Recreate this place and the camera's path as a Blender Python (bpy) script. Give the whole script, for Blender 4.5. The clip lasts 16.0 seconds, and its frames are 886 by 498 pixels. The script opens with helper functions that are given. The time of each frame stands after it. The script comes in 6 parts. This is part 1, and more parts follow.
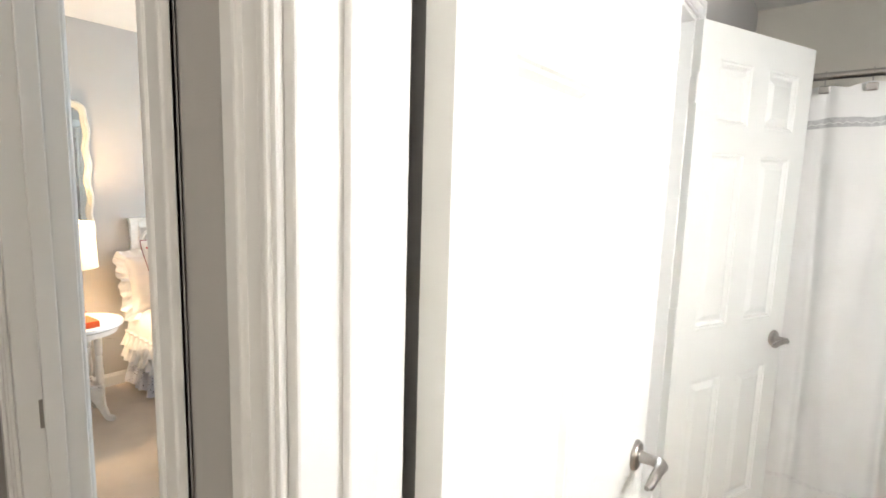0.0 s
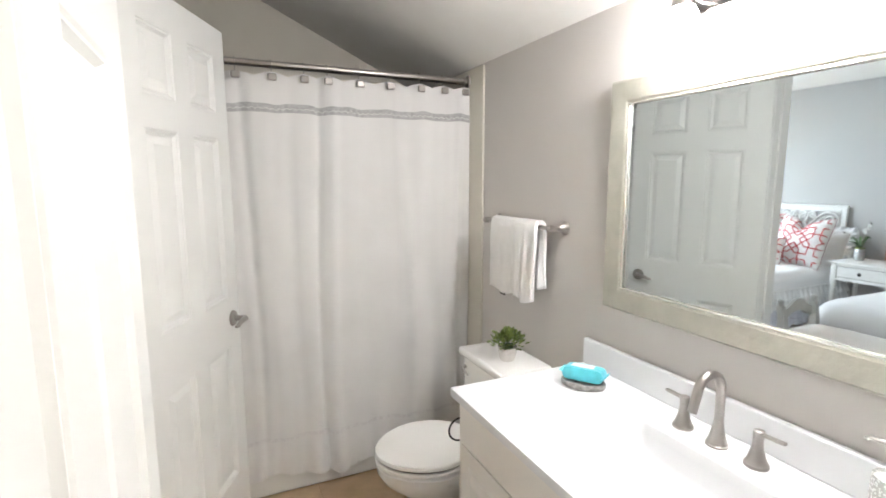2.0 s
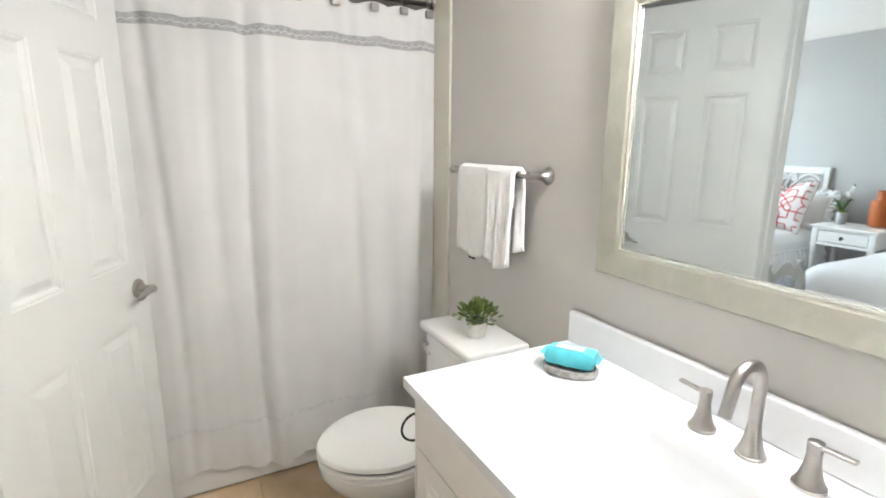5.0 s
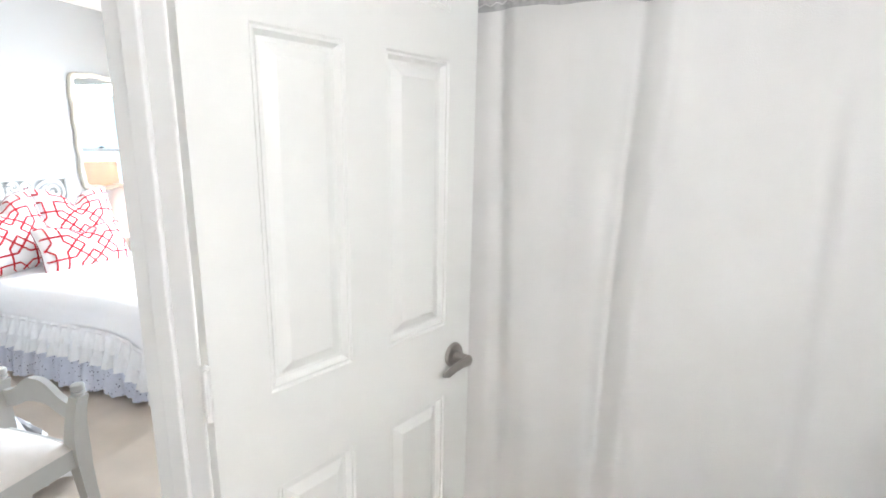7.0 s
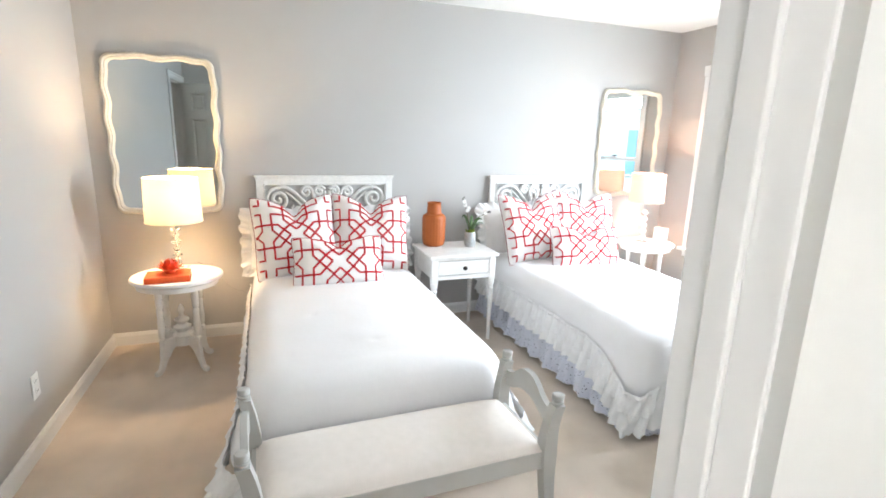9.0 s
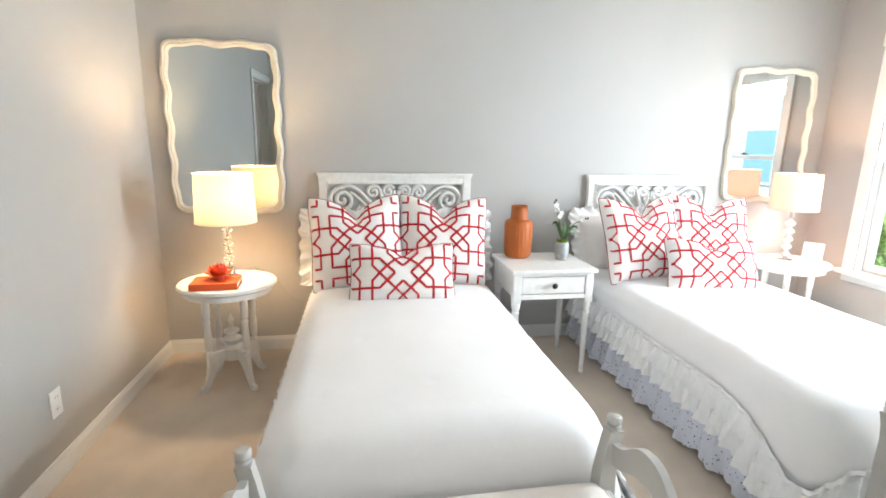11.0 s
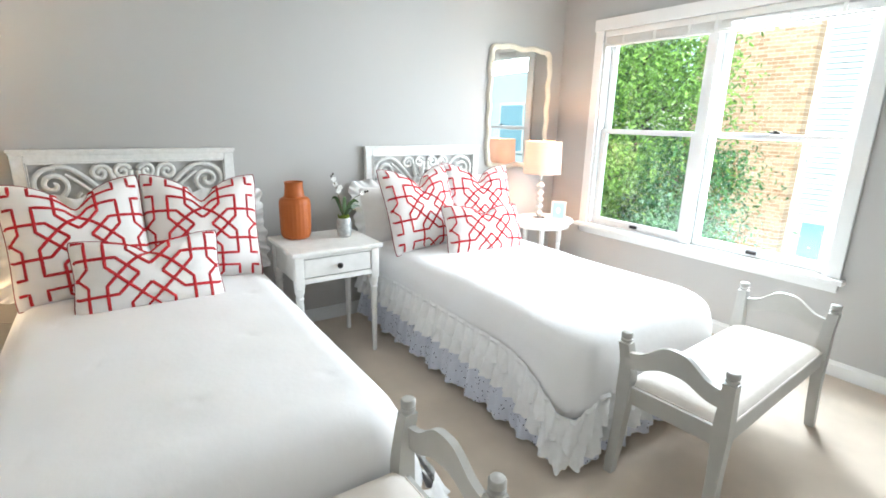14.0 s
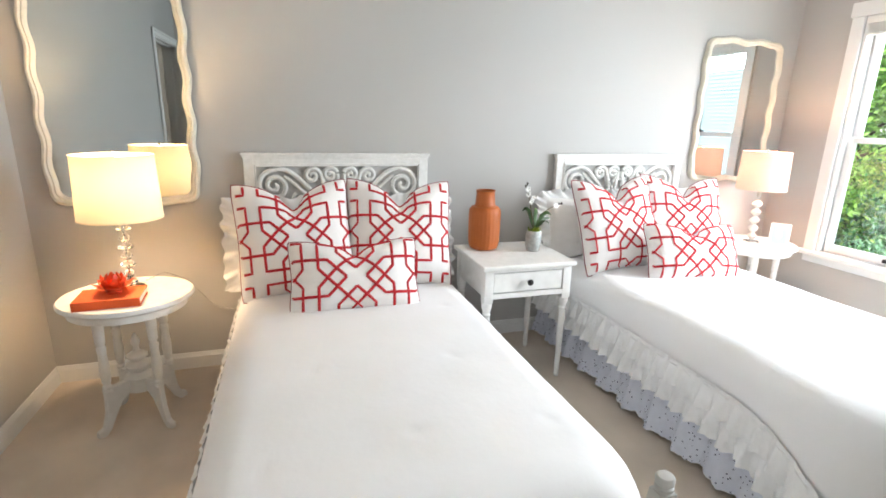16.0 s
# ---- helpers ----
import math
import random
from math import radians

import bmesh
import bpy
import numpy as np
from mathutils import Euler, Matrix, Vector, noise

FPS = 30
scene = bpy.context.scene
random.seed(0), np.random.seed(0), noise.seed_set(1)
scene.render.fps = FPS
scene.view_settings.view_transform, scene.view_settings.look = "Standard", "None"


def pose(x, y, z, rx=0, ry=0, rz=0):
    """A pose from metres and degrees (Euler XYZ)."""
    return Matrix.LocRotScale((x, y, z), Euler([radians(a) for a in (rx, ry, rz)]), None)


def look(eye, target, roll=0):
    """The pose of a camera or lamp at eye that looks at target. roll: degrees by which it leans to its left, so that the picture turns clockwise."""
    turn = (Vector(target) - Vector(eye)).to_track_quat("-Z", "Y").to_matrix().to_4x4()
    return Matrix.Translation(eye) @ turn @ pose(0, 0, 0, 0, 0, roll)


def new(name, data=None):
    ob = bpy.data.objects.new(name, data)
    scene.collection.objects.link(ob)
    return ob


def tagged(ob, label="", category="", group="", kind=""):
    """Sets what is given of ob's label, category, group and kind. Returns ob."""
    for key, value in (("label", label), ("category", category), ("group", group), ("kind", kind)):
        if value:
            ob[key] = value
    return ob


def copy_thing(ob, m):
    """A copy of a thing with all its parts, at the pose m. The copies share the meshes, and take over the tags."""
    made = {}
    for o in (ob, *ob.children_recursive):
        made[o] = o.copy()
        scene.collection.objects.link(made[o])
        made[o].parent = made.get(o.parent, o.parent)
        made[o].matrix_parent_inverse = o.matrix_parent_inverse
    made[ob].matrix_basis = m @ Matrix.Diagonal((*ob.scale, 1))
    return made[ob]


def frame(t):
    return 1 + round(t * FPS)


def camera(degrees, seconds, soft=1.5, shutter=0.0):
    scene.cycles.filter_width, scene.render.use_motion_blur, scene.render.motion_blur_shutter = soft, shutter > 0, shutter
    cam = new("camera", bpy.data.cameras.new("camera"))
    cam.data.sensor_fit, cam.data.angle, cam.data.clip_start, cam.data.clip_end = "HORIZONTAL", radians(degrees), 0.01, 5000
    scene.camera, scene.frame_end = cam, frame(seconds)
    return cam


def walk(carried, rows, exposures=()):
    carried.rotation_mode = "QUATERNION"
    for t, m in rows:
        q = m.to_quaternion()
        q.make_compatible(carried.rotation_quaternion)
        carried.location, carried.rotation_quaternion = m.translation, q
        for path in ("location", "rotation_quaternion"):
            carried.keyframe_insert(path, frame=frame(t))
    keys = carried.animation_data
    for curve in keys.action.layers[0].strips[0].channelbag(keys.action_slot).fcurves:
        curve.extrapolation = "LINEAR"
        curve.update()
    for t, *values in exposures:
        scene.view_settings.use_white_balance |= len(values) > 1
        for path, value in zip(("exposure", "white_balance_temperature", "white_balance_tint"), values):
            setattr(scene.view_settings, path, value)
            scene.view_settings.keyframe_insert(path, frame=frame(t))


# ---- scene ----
cam = camera(84.3, 16.0, soft=1.7)
PATH = [
    (0, (0.072, -0.118, 1.473), (-1.156, 1.439, 1.214), 1.7),
    (0.5, (-0.019, -0.004, 1.486), (-0.658, 1.871, 1.252), -0.0),
    (1, (-0.043, 0.041, 1.476), (-0.07, 2.026, 1.235), -0.2),
    (1.5, (-0.070, 0.079, 1.471), (0.422, 2.001, 1.211), -0.1),
    (2, (-0.086, 0.109, 1.458), (0.733, 1.912, 1.177), -0.1),
    (2.5, (-0.112, 0.126, 1.436), (0.889, 1.83, 1.128), 0.0),
    (3, (-0.128, 0.134, 1.43), (0.953, 1.778, 1.074), 0.0),
    (3.2, (-0.131, 0.137, 1.428), (0.964, 1.768, 1.052), 0.1),
    (5.3, (0.153, 0.515, 1.366), (0.951, 2.296, 0.944), 0.6),
    (5.5, (0.17, 0.604, 1.373), (0.867, 2.432, 0.955), 0.5),
    (6, (0.168, 0.83, 1.413), (0.578, 2.737, 0.979), 0.4),
    (6.5, (0.210, 0.999, 1.419), (0.182, 2.954, 0.999), 0.5),
    (7, (0.263, 1.115, 1.432), (-0.324, 2.98, 1.006), 0.9),
    (7.5, (0.176, 1.17, 1.439), (-0.88, 2.814, 1.012), 0.9),
    (8, (0.061, 1.216, 1.446), (-1.37, 2.544, 1.013), 0.9),
    (8.5, (0.004, 1.228, 1.459), (-1.683, 2.213, 1.028), 1.5),
    (9, (-0.048, 1.268, 1.478), (-1.884, 1.936, 1.032), 1.6),
    (9.5, (-0.147, 1.349, 1.426), (-2.065, 1.735, 1.003), 1.0),
    (9.7, (-0.187, 1.362, 1.417), (-2.120, 1.665, 0.996), 1.0),
    (11.8, (-0.689, 1.543, 1.364), (-2.601, 1.924, 0.918), 1.4),
    (12, (-0.691, 1.553, 1.361), (-2.586, 2.008, 0.915), 1.4),
    (12.5, (-0.707, 1.554, 1.365), (-2.543, 2.2, 0.905), 1.3),
    (13, (-0.717, 1.553, 1.361), (-2.475, 2.379, 0.884), 1.3),
    (13.5, (-0.714, 1.553, 1.359), (-2.386, 2.532, 0.865), 1.3),
    (14, (-0.705, 1.582, 1.36), (-2.303, 2.672, 0.851), 1.3),
    (14.5, (-0.708, 1.619, 1.358), (-2.255, 2.777, 0.842), 1.4),
    (15, (-0.751, 1.629, 1.361), (-2.312, 2.765, 0.841), 1.4),
    (15.5, (-0.899, 1.553, 1.362), (-2.564, 2.529, 0.839), 1.4),
    (16, (-1.019, 1.421, 1.367), (-2.862, 2.005, 0.858), 1.4),
]
walk(cam, [(t, look(eye, target, roll)) for t, eye, target, roll in PATH],
     exposures=[(0.0, 2.28, 6300, 9), (1.0, 2.18, 6300, 9), (2.0, 1.92, 6350, 11), (3.2, 1.90, 6350, 11), (5.5, 2.12, 6250, 9), (6.2, 2.2, 6150, 9), (7.0, 2.08, 6050, 10), (8.2, 1.94, 6050, 10),
                (9.0, 2.0, 6200, 9), (9.7, 2.02, 6400, 8), (10.7, 1.9, 6400, 8), (12.0, 1.70, 6400, 8), (14.5, 1.59, 6300, 6), (15.3, 1.57, 6300, 7), (16.0, 1.65, 6500, 9)])

# ---- world, sun, large lights ----
world = bpy.data.worlds.new("sky")
scene.world = world
world.use_nodes = True
wn = world.node_tree
sky = wn.nodes.new("ShaderNodeTexSky")
sky.sky_type = "NISHITA"
sky.sun_disc = False
sky.sun_elevation, sky.sun_rotation = radians(52), radians(160)
wn.links.new(sky.outputs[0], wn.nodes["Background"].inputs[0])
wn.nodes["Background"].inputs[1].default_value = 0.15


def lamp(name, kind, m, power, color=(1, 1, 1), **more):
    data = bpy.data.lights.new(name, kind)
    data.energy, data.color = power, color
    for k, v in more.items():
        if k == "size":
            data.size = v
        elif k == "size_y":
            data.shape = "RECTANGLE"
            data.size_y = v
        elif k == "radius":
            data.shadow_soft_size = v
        elif k == "angle":
            data.angle = v
    ob = new(name, data)
    ob.matrix_basis = m
    return ob


SUN_TO = Vector((-math.sin(radians(160)) * math.cos(radians(52)) * -1, math.cos(radians(160)) * math.cos(radians(52)), math.sin(radians(52))))
lamp("sun", "SUN", look(SUN_TO * 20, (0, 0, 0)), 3.2, (1.0, 0.98, 0.94), angle=radians(0.6))
lamp("window_daylight", "AREA", look((-2.35, 5.30, 2.20), (-2.00, 2.2, 0.0)), 38, (0.84, 0.91, 1.0), size=1.35, size_y=0.75)
lamp("window_daylight", "AREA", look((-2.06, 5.01, 1.30), (-2.00, 2.0, 0.70)), 35, (0.84, 0.92, 1.0), size=0.74, size_y=1.4)
WARM = (1.0, 0.70, 0.42)
lamp("lamp_bulb", "POINT", pose(-3.395, 0.72, 1.09), 6.8, WARM, radius=0.04)
lamp("lamp_bulb", "POINT", pose(-3.52, 4.43, 1.11), 4.0, (1.0, 0.60, 0.36), radius=0.04)
# Unseen point lamp added to lift the dim landing.
lamp("unseen_hall_fill", "POINT", pose(0.9, -1.2, 2.2), 9, (1.0, 0.9, 0.78), radius=0.15)


# ---- materials ----
def mat(name, color, rough=0.5, metal=0.0, vary=0.06, scale=6.0, bump=0.0, bscale=200.0, spec=0.5, emit=None, strength=0.0, trans=0.0, ior=1.45, island=0.0, rand=0.0, sheen=0.0):
    m = bpy.data.materials.new(name)
    m.use_nodes = True
    nt = m.node_tree
    b = nt.nodes["Principled BSDF"]
    n, l = nt.nodes.new, nt.links.new
    co = n("ShaderNodeTexCoord")
    big = n("ShaderNodeTexNoise")
    big.inputs["Scale"].default_value, big.inputs["Detail"].default_value = scale, 5
    l(co.outputs["Object"], big.inputs["Vector"])
    mix = n("ShaderNodeMix")
    mix.data_type, mix.blend_type = "RGBA", "MULTIPLY"
    mix.inputs["Factor"].default_value = 1.0
    mix.inputs["A"].default_value = (*color, 1)
    ramp = n("ShaderNodeValToRGB")
    ramp.color_ramp.elements[0].position, ramp.color_ramp.elements[1].position = 0.3, 0.7
    lo = 1 - vary
    ramp.color_ramp.elements[0].color, ramp.color_ramp.elements[1].color = (lo, lo, lo * 0.99, 1), (1, 1, 1, 1)
    l(big.outputs["Fac"], ramp.inputs[0])
    l(ramp.outputs[0], mix.inputs["B"])
    last = mix.outputs["Result"]
    if island or rand:
        src = n("ShaderNodeNewGeometry").outputs["Random Per Island"] if island else n("ShaderNodeObjectInfo").outputs["Random"]
        mr = n("ShaderNodeMapRange")
        mr.inputs["To Min"].default_value, mr.inputs["To Max"].default_value = 1 - (island or rand), 1 + (island or rand)
        l(src, mr.inputs["Value"])
        mm = n("ShaderNodeMix")
        mm.data_type, mm.blend_type = "RGBA", "MULTIPLY"
        mm.inputs["Factor"].default_value = 1.0
        l(last, mm.inputs["A"])
        l(mr.outputs[0], mm.inputs["B"])
        last = mm.outputs["Result"]
    l(last, b.inputs["Base Color"])
    b.inputs["Roughness"].default_value, b.inputs["Metallic"].default_value = rough, metal
    b.inputs["Specular IOR Level"].default_value = spec
    b.inputs["Transmission Weight"].default_value, b.inputs["IOR"].default_value = trans, ior
    if sheen:
        b.inputs["Sheen Weight"].default_value = sheen
    if emit:
        b.inputs["Emission Color"].default_value, b.inputs["Emission Strength"].default_value = (*emit, 1), strength
    if bump:
        fine = n("ShaderNodeTexNoise")
        fine.inputs["Scale"].default_value, fine.inputs["Detail"].default_value = bscale, 3
        l(co.outputs["Object"], fine.inputs["Vector"])
        bp = n("ShaderNodeBump")
        bp.inputs["Strength"].default_value, bp.inputs["Distance"].default_value = bump, 0.003
        l(fine.outputs["Fac"], bp.inputs["Height"])
        l(bp.outputs[0], b.inputs["Normal"])
    return m


def glass(name, tint=(1, 1, 1), gloss=0.06):
    m = bpy.data.materials.new(name)
    m.use_nodes = True
    nt = m.node_tree
    nt.nodes.remove(nt.nodes["Principled BSDF"])
    n, l = nt.nodes.new, nt.links.new
    t, g, mx = n("ShaderNodeBsdfTransparent"), n("ShaderNodeBsdfGlossy"), n("ShaderNodeMixShader")
    t.inputs[0].default_value = (*tint, 1)
    g.inputs["Roughness"].default_value = 0.02
    mx.inputs[0].default_value = gloss
    l(t.outputs[0], mx.inputs[1])
    l(g.outputs[0], mx.inputs[2])
    l(mx.outputs[0], nt.nodes["Material Output"].inputs[0])
    return m


def shade_cloth(name, color, trans=0.5, strength=0.0):
    m = bpy.data.materials.new(name)
    m.use_nodes = True
    nt = m.node_tree
    nt.nodes.remove(nt.nodes["Principled BSDF"])
    n, l = nt.nodes.new, nt.links.new
    d, t, mx = n("ShaderNodeBsdfDiffuse"), n("ShaderNodeBsdfTranslucent"), n("ShaderNodeMixShader")
    co, no, rp = n("ShaderNodeTexCoord"), n("ShaderNodeTexNoise"), n("ShaderNodeValToRGB")
    no.inputs["Scale"].default_value = 260
    l(co.outputs["Object"], no.inputs["Vector"])
    l(no.outputs["Fac"], rp.inputs[0])
    rp.color_ramp.elements[0].color = (*[c * 0.93 for c in color], 1)
    rp.color_ramp.elements[1].color = (*color, 1)
    l(rp.outputs[0], d.inputs[0])
    l(rp.outputs[0], t.inputs[0])
    mx.inputs[0].default_value = trans
    l(d.outputs[0], mx.inputs[1])
    l(t.outputs[0], mx.inputs[2])
    l(mx.outputs[0], nt.nodes["Material Output"].inputs[0])
    return m


M_WALL = mat("greige_wall_paint", (0.475, 0.463, 0.447), 0.6, vary=0.03, scale=1.3, bump=0.12, bscale=420)
# Wall paint in a lighter, warmer copy that brightens the bathroom and its bounce.
M_BATHWALL = mat("greige_bathroom_paint_brightened", (0.60, 0.575, 0.545), 0.6, vary=0.03, scale=1.3, bump=0.12, bscale=420)
M_CEIL = mat("white_ceiling_paint", (0.80, 0.79, 0.76), 0.8, vary=0.03, bump=0.15, bscale=300)
M_TRIM = mat("white_semigloss_trim", (0.80, 0.80, 0.79), 0.32, vary=0.02, bump=0.03, bscale=60)
M_DOOR = mat("white_door_paint", (0.80, 0.81, 0.79), 0.34, vary=0.02, scale=3, bump=0.05, bscale=90)
M_CARPET = mat("beige_cut_pile_carpet", (0.76, 0.64, 0.52), 0.95, vary=0.22, scale=3.2, bump=1.0, bscale=480, sheen=0.25)
M_TILE = mat("tan_stone_floor_tile", (0.62, 0.45, 0.28), 0.35, vary=0.24, scale=9, bump=0.1, bscale=90, rand=0.08)
M_GROUT = mat("sandy_grout", (0.55, 0.40, 0.25), 0.9, vary=0.1, scale=30, bump=0.3)
M_SURROUND = mat("cream_tub_surround", (0.66, 0.63, 0.55), 0.35, vary=0.03)
M_NICKEL = mat("brushed_nickel", (0.44, 0.415, 0.39), 0.28, 1.0, vary=0.10, scale=40, bump=0.05, bscale=300)
M_CHROME = mat("polished_chrome", (0.70, 0.69, 0.68), 0.10, 1.0, vary=0.04, scale=20)
M_MIRROR = mat("silvered_mirror_glass", (0.66, 0.71, 0.72), 0.02, 1.0, vary=0.01)
M_LINEN = mat("white_cotton_comforter", (0.90, 0.89, 0.895), 0.9, vary=0.04, scale=4, bump=0.25, bscale=35, sheen=0.2)
M_RUFFLE = mat("white_cotton_ruffle", (0.87, 0.865, 0.86), 0.9, vary=0.06, scale=25, bump=0.3, bscale=90, sheen=0.2)
M_LACE = mat("pale_blue_white_eyelet", (0.66, 0.68, 0.76), 0.9, vary=0.12, scale=45, bump=0.5, bscale=160)
M_PILLOW = mat("white_linen_pillow", (0.88, 0.85, 0.83), 0.92, vary=0.04, scale=14, bump=0.5, bscale=330, sheen=0.2)
M_PIPING = mat("dark_wine_piping", (0.30, 0.03, 0.04), 0.8, vary=0.3, scale=40)
M_RED = mat("red_embroidery_cord", (0.60, 0.022, 0.030), 0.8, vary=0.25, scale=60, bump=0.5, bscale=500)
M_WHITEWOOD = mat("distressed_white_paint", (0.83, 0.815, 0.785), 0.42, vary=0.09, scale=22, bump=0.25, bscale=70)
M_CARVED = mat("white_washed_carving", (0.86, 0.85, 0.82), 0.6, vary=0.12, scale=40, bump=0.4, bscale=90)
M_GREYPANEL = mat("mottled_grey_recess", (0.64, 0.63, 0.61), 0.75, vary=0.25, scale=18, bump=0.3, bscale=60)
M_BENCH = mat("dove_grey_paint", (0.52, 0.51, 0.48), 0.45, vary=0.07, scale=12, bump=0.1, bscale=60)
M_SEAT = mat("cream_linen_upholstery", (0.84, 0.775, 0.715), 0.9, vary=0.05, scale=30, bump=0.5, bscale=420, sheen=0.2)
M_TERRA = mat("matt_orange_ceramic", (0.44, 0.11, 0.018), 0.5, vary=0.10, scale=14, bump=0.1)
M_ORANGE = mat("orange_resin", (0.66, 0.075, 0.02), 0.5, vary=0.12, scale=20, bump=0.1)
M_BOOK = mat("orange_cloth_cover", (0.68, 0.10, 0.02), 0.7, vary=0.08, scale=30, bump=0.4, bscale=500)
M_PAPER = mat("book_pages", (0.75, 0.70, 0.60), 0.9, vary=0.1, scale=90)
M_PORC = mat("white_porcelain", (0.82, 0.82, 0.80), 0.12, vary=0.01)
M_COUNTER = mat("white_cultured_marble", (0.76, 0.77, 0.78), 0.20, vary=0.02, scale=9)
M_CABINET = mat("white_cabinet_paint", (0.76, 0.74, 0.70), 0.38, vary=0.03, bump=0.04, bscale=80)
M_DARK = mat("dark_bronze", (0.045, 0.04, 0.038), 0.4, 0.8, vary=0.2)
# Shade in holes and gaps painted as plain black; also the dark towel tag.
M_BLACK = mat("black_shadow_gap", (0.03, 0.027, 0.022), 0.8)
M_LEAF = mat("dark_green_leaf", (0.055, 0.11, 0.03), 0.45, vary=0.35, scale=60, island=0.35)
M_TOWEL = mat("white_terry_towel", (0.90, 0.89, 0.87), 0.95, vary=0.04, scale=30, bump=1.0, bscale=260, sheen=0.4)
M_CURTAIN = mat("off_white_curtain_cloth", (0.72, 0.715, 0.70), 0.9, vary=0.05, scale=5, bump=0.35, bscale=380, sheen=0.15)
M_BAND2 = mat("pale_lace_band", (0.72, 0.71, 0.70), 0.9, vary=0.15, scale=80, bump=0.6, bscale=260)
M_BAND = mat("grey_lace_band", (0.50, 0.50, 0.50), 0.9, vary=0.3, scale=80, bump=0.6, bscale=260)
M_FRAME = mat("champagne_silver_leaf", (0.48, 0.47, 0.40), 0.38, 0.45, vary=0.14, scale=16, bump=0.6, bscale=55)
M_CRYSTAL = mat("clear_crystal", (1, 1, 1), 0.02, trans=1.0, ior=1.5, vary=0.0)
M_WHITEPLASTIC = mat("white_plastic", (0.80, 0.79, 0.76), 0.35, vary=0.01)
M_BULB = mat("glowing_bulb_glass", (1, 1, 1), 0.4, emit=(1.0, 0.95, 0.9), strength=9.0)


# ---- mesh helpers ----
def finish(bm, smooth=False, angle=38):
    bmesh.ops.recalc_face_normals(bm, faces=bm.faces[:])
    for f in bm.faces:
        f.smooth = smooth
    if smooth:
        for e in bm.edges:
            if len(e.link_faces) == 2 and e.calc_face_angle(0) > radians(angle):
                e.smooth = False


def part(name, bm, material, parent=None, label="", smooth=False, m=None, kind="", recalc=True):
    if recalc:
        finish(bm, smooth)
    elif smooth:
        for f in bm.faces:
            f.smooth = True
    me = bpy.data.meshes.new(name)
    bm.to_mesh(me)
    bm.free()
    me.materials.append(material)
    ob = new(name, me)
    if parent:
        ob.parent = parent
    if m is not None:
        ob.matrix_basis = m
    return tagged(ob, label, kind=kind)


def thing(name, m, label, category, group=""):
    ob = new(name)
    ob.empty_display_size = 0.05
    ob.matrix_basis = m
    return tagged(ob, label, category, group)


def box(bm, x0, x1, y0, y1, z0, z1, bevel=0.0, seg=2):
    vs = [bm.verts.new((x, y, z)) for x in (x0, x1) for y in (y0, y1) for z in (z0, z1)]
    fs = [bm.faces.new([vs[i] for i in f]) for f in ((0, 1, 3, 2), (4, 6, 7, 5), (0, 4, 5, 1), (2, 3, 7, 6), (0, 2, 6, 4), (1, 5, 7, 3))]
    if bevel:
        bmesh.ops.recalc_face_normals(bm, faces=fs)
        bmesh.ops.bevel(bm, geom=list({e for f in fs for e in f.edges}), offset=bevel, segments=seg, profile=0.5, affect="EDGES")
    return bm


def cube(x0, x1, y0, y1, z0, z1, bevel=0.0, seg=2):
    return box(bmesh.new(), x0, x1, y0, y1, z0, z1, bevel, seg)


def lathe(bm, profile, seg=24, c=(0, 0, 0), cap=True, sx=1.0, sy=1.0, ribs=0, depth=0.0):
    """Turns (radius, height) pairs round the upright axis through c."""
    rings = []
    for r, z in profile:
        ring = []
        for i in range(seg):
            a = 2 * math.pi * i / seg
            rr = r * (1 + depth * math.cos(ribs * a)) if ribs else r
            ring.append(bm.verts.new((c[0] + rr * sx * math.cos(a), c[1] + rr * sy * math.sin(a), c[2] + z)))
        rings.append(ring)
    for a, b in zip(rings, rings[1:]):
        for i in range(seg):
            bm.faces.new((a[i], a[(i + 1) % seg], b[(i + 1) % seg], b[i]))
    if cap:
        bm.faces.new(rings[0][::-1])
        bm.faces.new(rings[-1])
    return bm


def tube(bm, pts, r, seg=8, closed=False, flat=1.0, cap=True):
    """Sweeps a circle, or an oval pressed by flat, along the points. r: a radius or one for each point."""
    pts = [Vector(p) for p in pts]
    n = len(pts)
    rs = r if isinstance(r, (list, tuple)) else [r] * n
    rings, up = [], None
    for i, p in enumerate(pts):
        a = pts[(i - 1) % n] if closed or i else p
        b = pts[(i + 1) % n] if closed or i < n - 1 else p
        t = (b - a).normalized()
        if up is None:
            up = t.orthogonal().normalized() if abs(t.x) > 0.9 else (Vector((1, 0, 0)) - t * t.x).normalized()
        up = (up - t * up.dot(t)).normalized()
        side = t.cross(up)
        rings.append([bm.verts.new(p + rs[i] * (math.cos(2 * math.pi * k / seg) * up * flat + math.sin(2 * math.pi * k / seg) * side)) for k in range(seg)])
    pairs = list(zip(rings, rings[1:])) + ([(rings[-1], rings[0])] if closed else [])
    for a, b in pairs:
        for k in range(seg):
            bm.faces.new((a[k], a[(k + 1) % seg], b[(k + 1) % seg], b[k]))
    if cap and not closed:
        bm.faces.new(rings[0][::-1])
        bm.faces.new(rings[-1])
    return bm


def grid(bm, nu, nv, fn, closed_u=False, thick=0.0):
    vs = [[bm.verts.new(fn(i / nu, j / nv)) for i in range(nu if closed_u else nu + 1)] for j in range(nv + 1)]
    cols = nu
    for j in range(nv):
        for i in range(cols):
            k = (i + 1) % len(vs[0])
            bm.faces.new((vs[j][i], vs[j][k], vs[j + 1][k], vs[j + 1][i]))
    return bm


